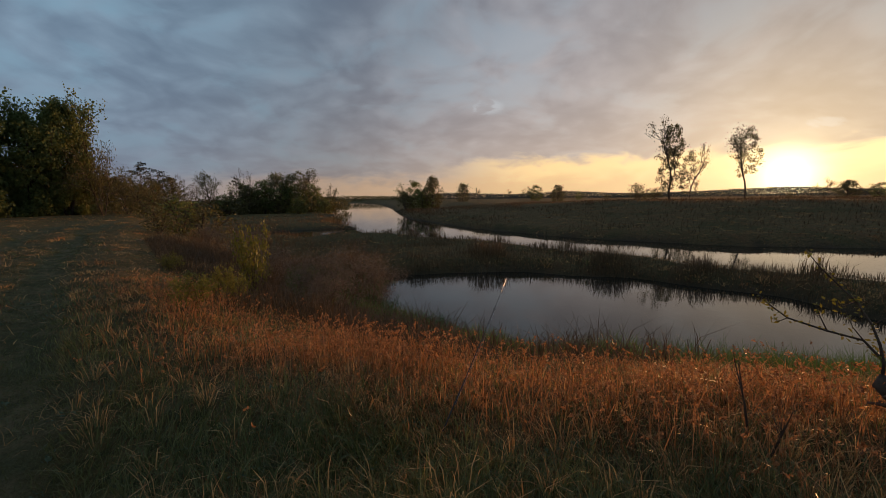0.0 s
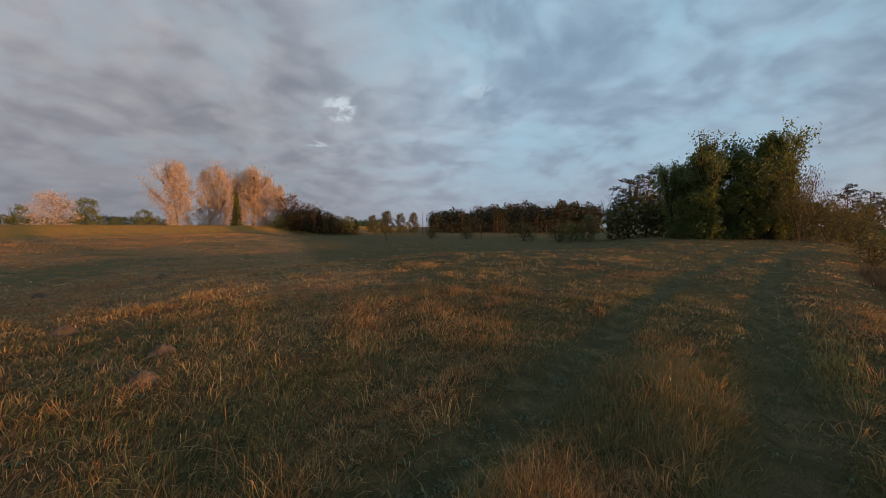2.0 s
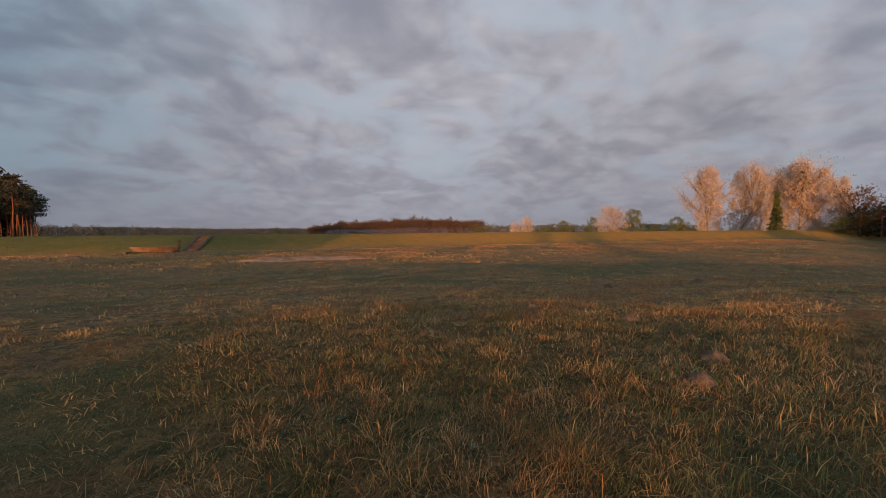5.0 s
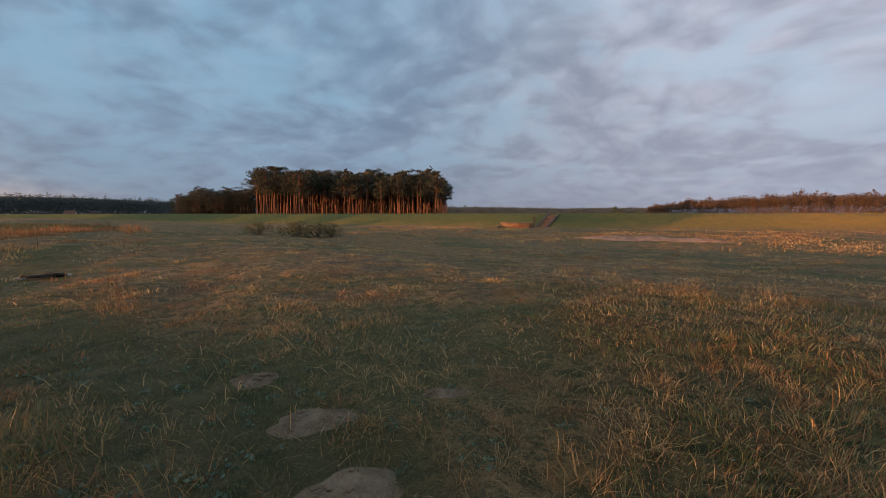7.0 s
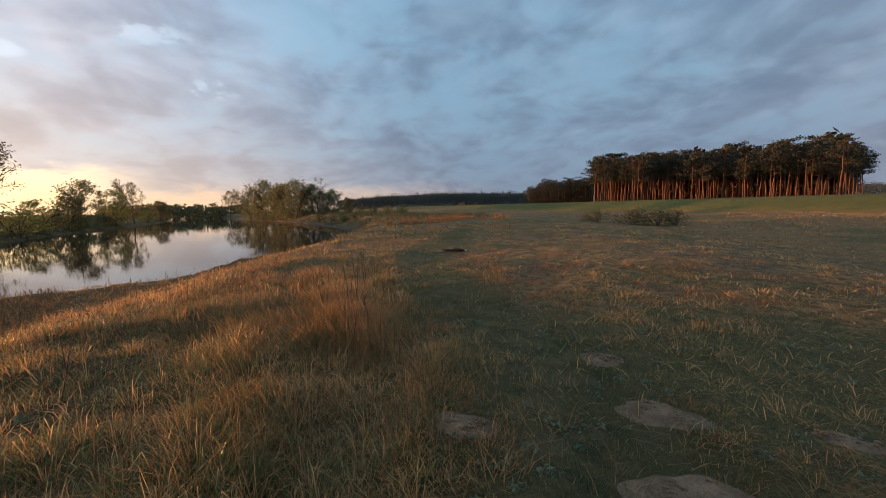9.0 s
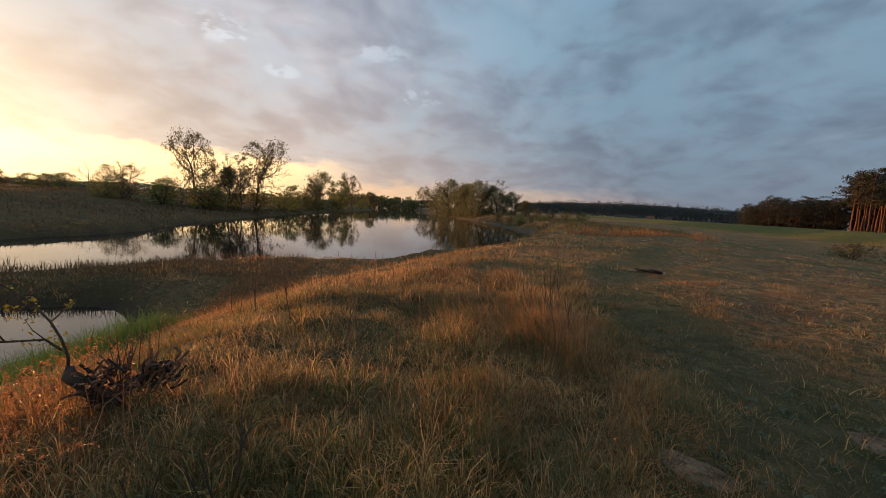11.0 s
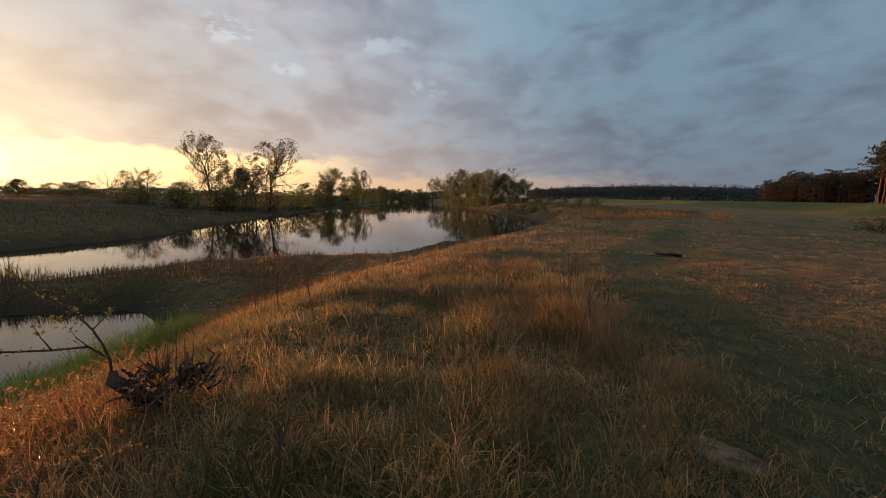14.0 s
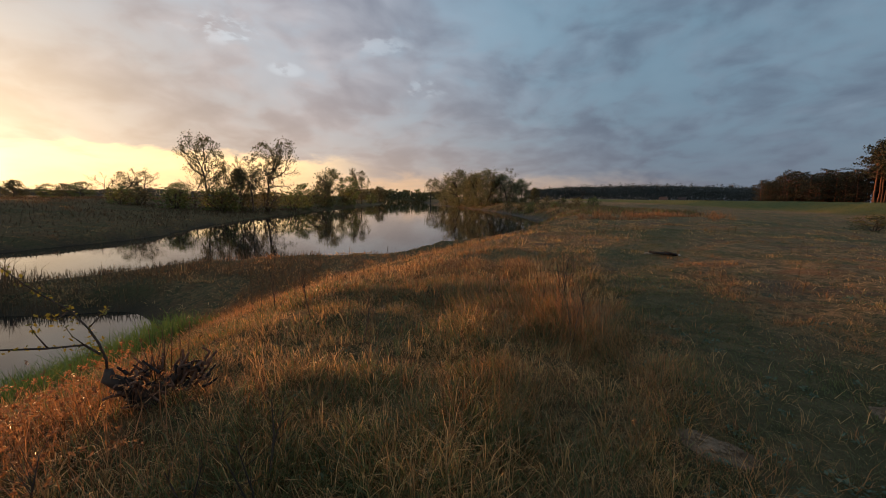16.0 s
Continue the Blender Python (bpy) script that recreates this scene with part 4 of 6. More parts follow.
RIGHT_BANK = [
    ("oak", 269.4, 254, 2.7, 40, 1.0), ("grove", 267.0, 188, 2.5, 0, 1.1), ("grove", 265.2, 160, 3.8, 30, 1.0), ("grove", 263.4, 144, 3.4, 90, 1.0),
    ("grove", 261.5, 132, 3.9, 140, 1.0), ("mistletoe_oak", 258.4, 128, 4.1, 0, 1.05), ("grove", 256.7, 130, 2.6, 200, 1.0), ("grove", 260.0, 134, 2.6, 10, 1.1),
    ("grove", 264.3, 154, 2.6, 250, 1.2), ("grove", 262.4, 140, 3.4, 300, 1.3), ("grove", 259.2, 136, 3.2, 40, 1.3), ("grove", 257.6, 134, 2.2, 80, 1.4), ("grove", 266.2, 174, 2.0, 120, 1.2),
    ("bush", 256.0, 126, 0.1, 130, 1.4), ("bush", 254.2, 122, 0.1, 70, 1.4),
    ("round_a", 254.7, 150, 1.5, 0, 0.9), ("bush", 253.0, 112, 0.4, 0, 1.4), ("bush", 251.0, 100, 0.2, 50, 1.5), ("bare", 248.4, 92, 2.0, 0, 0.35), ("dark_bush", 247.0, 82, 0.35, 0, 1.15),
    ("bush", 249.0, 90, 0.3, 120, 1.4), ("bush", 256.6, 96, -0.7, 40, 1.3), ("dark_bush", 255.2, 88, -0.5, 90, 1.4), ("bush", 253.6, 84, -0.6, 150, 1.5), ("dark_bush", 252.0, 82, -0.3, 210, 1.4), ("bush", 250.2, 80, -0.7, 260, 1.5), ("bush", 258.4, 106, -0.3, 10, 1.3), ("dark_bush", 248.2, 78, -0.4, 320, 1.3), ("bush", 245.6, 76, -0.9, 30, 1.3), ("bush", 266.0, 168, 0.2, 120, 1.1), ("bush", 262.6, 138, 0.1, 10, 1.1),
]
LEFT_BANK = [
    ("maple_a", 49.3, 65, 9.7, 0, 0.95), ("maple_b", 43.2, 66, 10.2, 60, 0.85), ("maple_a", 46.0, 66, 8.6, 140, 0.9), ("maple_b", 52.0, 68, 7.4, 200, 0.9),
    ("willow", 40.6, 64, 6.4, 0, 0.7), ("willow", 38.4, 62, 3.6, 140, 0.8), ("round_a", 42.0, 68, 7.0, 0, 0.6), ("willow", 36.0, 55, 2.4, 80, 1.1), ("dark_bush", 33.6, 36, 0.4, 0, 1.3), ("bush", 31.0, 34, -0.4, 0, 1.3), ("bush", 35.8, 30, -0.6, 60, 1.2),
    ("pine_1", 55.3, 86, 7.3, 0, 1.3), ("pine_3", 57.3, 90, 6.2, 0, 1.3), ("bare", 59.7, 92, 5.0, 0, 0.9), ("young_pine", 58.6, 86, 4.2, 0, 1.2), ("young_pine", 53.6, 82, 5.2, 0, 1.2),
    ("young_pine", 37.0, 84, 4.4, 0, 1.1), ("young_pine", 35.4, 86, 3.6, 50, 1.1), ("bare", 34.0, 80, 3.1, 0, 1.2), ("bare", 32.0, 44, 1.6, 0, 1.2), ("oak", 30.4, 105, 3.3, 0, 0.85),
    ("bare", 25.8, 112, 3.8, 70, 0.7), ("round_b", 26.6, 112, 2.0, 0, 0.9), ("grove", 22.6, 112, 3.3, 0, 1.1), ("oak", 19.7, 112, 3.9, 90, 1.0), ("round_a", 24.2, 110, 1.5, 0, 1.2),
    ("round_b", 20.6, 108, 1.8, 60, 1.3), ("round_a", 17.9, 112, 1.3, 0, 1.2), ("thin", 15.1, 120, 1.9, 0, 1.0), ("round_b", 24.2, 108, 2.4, 200, 1.1), ("grove", 20.6, 110, 3.2, 70, 1.1), ("round_b", 18.2, 108, 2.0, 30, 1.1), ("round_a", 26.0, 106, 1.7, 80, 1.2), ("round_b", 29.0, 104, 0.6, 130, 1.2), ("dark_bush", 16.6, 100, 0.1, 0, 1.2), ("dark_bush", 20.0, 98, 0.2, 70, 1.2), ("young_pine", 27.3, 112, 2.9, 140, 0.8), ("bare", 27.0, 111, 4.1, 20, 0.6), ("bare", 33.1, 90, 3.0, 100, 0.9), ("round_a", 34.6, 70, 2.6, 10, 1.2), ("bush", 28.2, 100, 0.4, 0, 1.8), ("bush", 16.4, 108, 0.3, 40, 1.8),
    ("grove", 62.4, 84, 1.7, 0, 0.8), ("dark_bush", 64.4, 84, 0.7, 0, 1.2), ("bush", 66.2, 78, 0.6, 0, 1.1), ("bush", 70.8, 84, 0.7, 40, 1.2), ("thin", 72.8, 84, 1.3, 0, 1.0), ("thin", 76.8, 92, 1.7, 0, 1.2), ("bush", 79.0, 96, 0.1, 80, 1.2),
    ("bush", 84.0, 100, -0.1, 0, 1.0), ("thin", 90.4, 96, 0.9, 0, 1.1),
]
BEHIND_DIKE = [
    ("round_a", 92.2, 165, 1.5, 0, 0.9), ("round_a", 90.2, 175, 2.1, 0, 0.9), ("round_a", 88.2, 175, 1.8, 60, 0.8), ("round_a", 86.4, 178, 1.9, 120, 0.8),
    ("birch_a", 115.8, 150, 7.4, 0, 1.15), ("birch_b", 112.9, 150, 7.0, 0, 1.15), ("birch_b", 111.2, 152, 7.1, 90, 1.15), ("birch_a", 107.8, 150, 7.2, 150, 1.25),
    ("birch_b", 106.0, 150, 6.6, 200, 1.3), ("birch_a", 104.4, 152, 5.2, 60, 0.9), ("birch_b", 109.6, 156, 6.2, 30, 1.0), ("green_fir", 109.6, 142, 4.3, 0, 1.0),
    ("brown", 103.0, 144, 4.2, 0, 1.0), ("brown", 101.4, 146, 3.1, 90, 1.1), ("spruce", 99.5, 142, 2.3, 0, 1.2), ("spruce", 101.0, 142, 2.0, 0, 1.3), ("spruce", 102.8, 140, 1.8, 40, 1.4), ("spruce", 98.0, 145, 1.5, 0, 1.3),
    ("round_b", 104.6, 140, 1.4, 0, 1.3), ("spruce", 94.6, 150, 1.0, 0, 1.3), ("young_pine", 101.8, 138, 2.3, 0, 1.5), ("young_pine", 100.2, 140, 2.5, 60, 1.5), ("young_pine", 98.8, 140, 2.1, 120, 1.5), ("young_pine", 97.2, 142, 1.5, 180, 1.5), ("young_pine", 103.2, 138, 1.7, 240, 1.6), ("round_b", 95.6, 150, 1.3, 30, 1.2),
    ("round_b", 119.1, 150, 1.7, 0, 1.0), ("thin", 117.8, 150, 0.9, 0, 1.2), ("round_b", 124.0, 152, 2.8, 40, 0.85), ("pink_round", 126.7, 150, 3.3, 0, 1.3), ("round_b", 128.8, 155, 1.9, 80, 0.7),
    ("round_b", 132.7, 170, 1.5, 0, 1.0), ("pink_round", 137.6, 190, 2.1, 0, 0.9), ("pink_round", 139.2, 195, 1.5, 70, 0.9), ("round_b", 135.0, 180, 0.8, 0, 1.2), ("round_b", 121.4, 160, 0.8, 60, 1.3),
    ("round_b", 172.1, 260, 0.95, 0, 0.7), ("thin", 155.0, 300, 1.0, 0, 1.2),
    ("bush", 220.2, 46, -1.1, 0, 2.3), ("bush", 215.6, 45, -1.0, 60, 2.3), ("bush", 213.0, 45, -1.2, 20, 2.2), ("bush", 211.0, 46, -1.4, 100, 1.9),
]
for row in FAR_BANK + RIGHT_BANK + LEFT_BANK + BEHIND_DIKE:
    plant(*row)

# bushes and saplings on the near bank
for row in [("sapling", 33.8, 7.2, -9.0, 0, 1.1), ("grey_shrub", 14.6, 11.4, -6.4, 0, 1.0), ("grey_shrub", 19.4, 11.0, -7.6, 80, 0.9), ("grey_shrub", 10.6, 12.4, -7.8, 160, 0.9), ("grey_shrub", 17.0, 9.8, -10.4, 220, 0.9), ("grey_shrub", 23.6, 13.6, -6.0, 300, 0.9), ("grey_shrub", 26.4, 19.0, -3.8, 40, 0.9), ("grey_shrub", 30.6, 24.0, -2.6, 130, 0.8), ("sapling", 30.2, 8.4, -8.2, 80, 0.6), ("sapling", 28.6, 8.8, -9.4, 10, 0.7), ("sapling", 26.0, 10.0, -3.4, 150, 0.42),
            ("shrub", 17.0, 12.0, -7.6, 0, 1.3), ("shrub", 13.6, 12.5, -8.4, 60, 1.3), ("shrub", 20.4, 13.0, -7.0, 120, 1.3), ("shrub", 24.0, 14.5, -6.2, 40, 1.2),
            ("shrub", 15.5, 16.0, -7.0, 200, 1.5), ("shrub", 27.5, 17.0, -4.6, 90, 1.2), ("shrub", 32.0, 20.0, -3.2, 20, 1.2), ("shrub", 11.0, 14.5, -7.4, 170, 1.5), ("shrub", 18.6, 15.0, -5.8, 250, 1.5), ("shrub", 22.4, 17.5, -5.0, 300, 1.4), ("shrub", 9.4, 18.0, -6.4, 20, 1.5), ("shrub", 29.8, 13.0, -6.0, 140, 1.2), ("shrub", 13.0, 19.5, -5.4, 310, 1.5), ("sapling", 34.6, 12.6, -6.2, 200, 0.9), ("dark_bush", 30.0, 9.2, -9.6, 50, 0.8), ("dark_bush", 33.2, 9.8, -10.2, 0, 0.9)]:
    plant(*row)

# the pine wood behind the dike, and the younger stand beside it
rng = seeded(5)
for k in range(112):
    az = 194.9 + 25.9 * (k + rng.uniform(-0.4, 0.4)) / 112
    plant("pine_%d" % (k % 5), az, rng.uniform(150, 190), rng.uniform(4.9, 6.2) - 0.9 * (az < 196.3), rng.uniform(0, 360), rng.uniform(0.9, 1.25), group="pines of the wood behind the dike")
for k in range(34):
    az = 220.8 + 8.6 * (k + rng.uniform(-0.4, 0.4)) / 34
    plant("young_pine", az, rng.uniform(185, 210), rng.uniform(2.7, 3.4) - 0.7 * (az > 227.6), rng.uniform(0, 360), rng.uniform(0.9, 1.2), group="younger pines beside the wood")


def far_wood(name, label, seed, az0, az1, d0, d1, tops, many, foliage, trunks=True, fill=46, grain=0.17, thick=45, lump=0.0):
    """A distant wood as one piece: many small trees whose tops follow tops (degrees over eye level, evenly along the run)."""
    rng = seeded(seed)
    g, w = Geo(), Geo()
    for k in range(many):
        u = (k + rng.uniform(0, 1)) / many
        az, d = az0 + (az1 - az0) * u, rng.uniform(d0, d1)
        x, y, z = spot(az, d)
        el = float(np.interp(u, np.linspace(0, 1, len(tops)), tops))
        el += rng.uniform(-0.12, 0.06) + (0.17 if d1 < 240 else 0.10) * abs(el) * rng.normal()
        tall = max(1.5, 1.6 + d * math.tan(radians(el)) - z)
        wide = d * radians(abs(az1 - az0)) / many * rng.uniform(1.0, 2.2) + tall * 0.12
        n = int(fill * rng.uniform(0.7, 1.3))
        q = rng.normal(size=(n, 3))
        q /= np.linalg.norm(q, axis=1)[:, None]
        low = 0.42 if trunks else 0.1
        c = np.array([x, y, z + tall * (low + 1) / 2]) + q * rng.uniform(0.4, 1.0, (n, 1)) * np.array([wide, wide, tall * (1 - low) / 2])
        g.leaves(c, max(grain * tall, 0.5), rng, 0.7)
        if trunks:
            w.tube([(x, y, z - 0.3), (x, y, z + tall * 0.8)], [tall * 0.014, tall * 0.006], 5, cap=False)
            low_n = n // 2
            g.leaves(np.array([x, y, z]) + rng.uniform(-1, 1, (low_n, 3)) * np.array([wide, wide, 0]) + np.array([0, 0, tall]) * rng.uniform(0.03, 0.5, (low_n, 1)), 0.65 * grain * tall, rng, 0.6)
    if d0 > 180 or not trunks:
        n = many * thick
        u = rng.uniform(0, 1, n)
        az, d = np.radians(az0 + (az1 - az0) * u), rng.uniform(d0, d1, n)
        x, y = -np.sin(az) * d, np.cos(az) * d
        el = np.interp(u, np.linspace(0, 1, len(tops)), tops)
        top = 1.6 + d * np.tan(np.radians(el))
        z0 = height(x, y)
        z = z0 + (top - z0) * rng.uniform(0.0, 0.86, n)
        g.leaves(np.stack([x, y, z], 1), max(float(np.mean(top - z0)) * 1.2 * grain, lump), rng, 0.7)
    root = tagged(new(name, g.mesh(name, foliage)), label, "wood", kind="stuff")
    if trunks:
        part("trunks", w.mesh("trunks", PINE_BARK), root, "reddish pine trunks")


far_wood("far_pine_wood", "long far pine wood with the sun's red put into its colour", 201, 143.6, 168.2, 420, 480, (1.8, 2.0, 2.1, 2.0, 1.7, 1.1), 250, SUNLIT_PINE, True, 130, 0.06)
far_wood("pine_wood_interior", "dense reddish-brown inside of the pine wood", 211, 195.4, 220.4, 190, 215, (4.2, 4.7, 4.9, 4.8, 4.6), 110, SUNLIT_PINE, True, 80, 0.11)
far_wood("young_pine_interior", "dark inside of the younger stand", 212, 221, 228.6, 208, 225, (2.6, 2.5, 2.2, 1.9), 40, NEEDLE, True, 60)
far_wood("left_bank_thicket", "low thicket along the left bank", 213, 13.5, 36, 100, 135, (0.0, 0.2, 0.4, 0.9, 0.3, 0.8, 0.1, 0.3, 0.1, 0.4), 60, DULL_LEAF, False, 90, 0.10)
far_wood("far_bank_thicket", "low bushes under the far bank trees", 215, 281, 293, 132, 160, (0.5, 0.1, 0.6, 0.1, 0.7, 0.2), 22, DULL_LEAF, False, 60)
far_wood("track_thicket", "thicket behind the maples", 214, 36, 60, 78, 96, (1.6, 3.2, 4.2, 4.2, 3.8, 4.0, 2.6), 60, DULL_LEAF, False, 90, 0.10)
far_wood("far_dark_wood", "low dark wood on the far skyline", 202, 166, 198, 820, 900, (0.9, 1.0, 0.9, 1.1, 1.2, 1.2), 240, HAZED_WOOD, False, 100, 0.075, 80, 2.2)
far_wood("far_hill_wood", "dark wooded rise on the far skyline", 203, 226, 256, 760, 860, (1.5, 1.8, 2.0, 2.0, 1.8, 1.3), 240, HAZED_WOOD, False, 170, 0.06, 90, 2.6)
far_wood("meadow_pine_wood", "dark pine wood along the meadow's edge", 204, 60.5, 84.0, 185, 235, (2.9, 3.0, 3.1, 2.8, 2.5, 2.1, 1.8), 130, NEEDLE, True, 180, 0.068)
far_wood("meadow_wood_interior", "dark dense inside of the meadow pine wood", 216, 60.5, 84.0, 236, 262, (2.3, 2.4, 2.5, 2.2, 1.9, 1.5, 1.2), 120, NEEDLE, False, 120, 0.09)
far_wood("birch_side_pines", "dark dense young pines beside the birches", 217, 95.5, 104.2, 144, 164, (0.9, 1.3, 1.9, 2.3, 2.2, 1.9), 30, NEEDLE, False, 170, 0.075, 90)
far_wood("skyline_trees", "low trees on the skyline with haze put into their colour", 205, 296, 366, 400, 520, (0.35, 0.8, 0.3, 0.9, 0.5, 0.3, 0.8, 0.4, 0.8, 0.35), 230, HAZED_WOOD, False, 90, 0.10, 130, 1.1)
far_wood("river_head_wood", "low wood where the river comes from", 206, 3, 17, 380, 460, (0.35, 0.35, 0.45, 0.4), 60, DULL_LEAF, False, 40)
far_wood("field_edge_trees", "low trees along the field's edge", 207, 116, 145, 240, 300, (0.9, 1.2, 0.9, 1.3, 1.1, 1.4), 80, DULL_LEAF, False, 80, 0.11)
far_wood("downstream_wood", "low wood at the river's far bend", 208, 266, 282, 280, 340, (1.0, 0.8, 1.0, 1.2, 0.9), 60, DULL_LEAF, False, 46)
far_wood("village_trees", "low trees behind the far houses", 209, 90, 106, 230, 290, (1.2, 0.8, 1.1, 0.9), 40, LEAF, False, 40)


# ------------------------------------------------------------------ grass and reeds
def blades(name, label, material, x, y, tall, wide, rng, bend=0.5, category="grass", z=None, heads=None, a=None, simple=0.0):
    """Many blades as one mesh: curved ones of two cross-sections and a tip, and a share of simple straight ones. heads: share of curved blades with a feathery head."""
    n = len(x)
    z = height(x, y) - 0.02 if z is None else z
    base = np.stack([x, y, z], 1)
    a = rng.uniform(0, 2 * np.pi, n) if a is None else a
    lean = np.stack([np.cos(a), np.sin(a), np.zeros(n)], 1) * (bend * rng.uniform(0.15, 1.0, n) * tall)[:, None]
    b = a + np.pi / 2 + rng.normal(size=n) * 0.7
    side = np.stack([np.cos(b), np.sin(b), np.zeros(n)], 1) * (wide * 0.5)[:, None]
    rise = np.stack([np.zeros(n), np.zeros(n), tall], 1)
    fall = rng.uniform(0.1, 1.0, n)[:, None] * min(bend, 1.2)
    mid = base + rise * (0.62 - 0.10 * fall) + lean * 0.32
    tip = base + rise * (1 - 0.50 * fall) + lean
    plain = rng.uniform(0, 1, n) < simple
    g = Geo()
    q = ~plain
    m = int(q.sum())
    if m:
        v = np.stack([base[q] - side[q], base[q] + side[q], mid[q] - side[q] * 0.75, mid[q] + side[q] * 0.75, tip[q]], 1).reshape(-1, 3)
        i = np.arange(m)[:, None] * 5
        g.add(v, np.concatenate([i + [0, 1, 3], i + [0, 3, 2], i + [2, 3, 4]], 1).reshape(-1, 3))
    m = int(plain.sum())
    if m:
        v = np.stack([base[plain] - side[plain], base[plain] + side[plain], tip[plain]], 1).reshape(-1, 3)
        g.add(v, np.arange(m * 3).reshape(-1, 3))
    if heads:
        pick = np.where(rng.uniform(0, 1, n) < heads)[0]
        for k in range(9):
            t = 1.0 - 0.030 * k
            c = tip[pick] * t + mid[pick] * (1 - t) + rng.normal(size=(len(pick), 3)) * 0.006
            g.leaves(c, 0.028, rng, 0.40)
    return tagged(new(name, g.mesh(name, material)), label, category, kind="stuff")


def tufts(rng, many, per, r0, r1, spread):
    """Blade roots in tufts, as dense per view near as far; the heading away from the tuft's heart, and a random number for each tuft."""
    r = r0 * (r1 / r0) ** rng.uniform(0, 1, many)
    a = rng.uniform(0, 2 * np.pi, many)
    w = spread * np.sqrt(np.maximum(r, 2) / 4) * rng.uniform(0.5, 1.5, many)
    dx, dy = rng.normal(size=(many, per)) * w[:, None], rng.normal(size=(many, per)) * w[:, None]
    x, y = (r * np.cos(a))[:, None] + dx, (r * np.sin(a))[:, None] + dy
    out = np.arctan2(dy, dx) + rng.normal(size=(many, per)) * 0.5
    return x.ravel(), y.ravel(), np.repeat(rng.uniform(0, 1, many), per), out.ravel()


PATCHES = [(2.75, -3.5, 0.22, 0.16), (1.85, -3.05, 0.31, 0.18), (1.25, -2.42, 0.31, 0.215), (2.40, -1.72, 0.21, 0.165), (1.05, -3.8, 0.19, 0.105)]
MOLE_HILLS = [(-6.87, -5.23, 0.15), (-5.68, -3.31, 0.13), (-4.75, -3.0, 0.13), (-6.16, -6.97, 0.13), (-17.6, -9.46, 0.2), (-12.0, -9.5, 0.15)]


TURN = (math.cos(radians(32)), math.sin(radians(32)))     # the patches lie across the trail


def on_sand(x, y):
    m = np.zeros(np.shape(x), bool)
    for cx, cy, a, b in PATCHES:
        p, q = (x - cx) * TURN[0] + (y - cy) * TURN[1], (y - cy) * TURN[0] - (x - cx) * TURN[1]
        m |= (p / a) ** 2 + (q / b) ** 2 < 0.66 + 0.35 * vnoise(x, y, 0.09)
    for cx, cy, a in MOLE_HILLS:
        m |= (x - cx) ** 2 + (y - cy) ** 2 < 1.5 * a * a
    return m


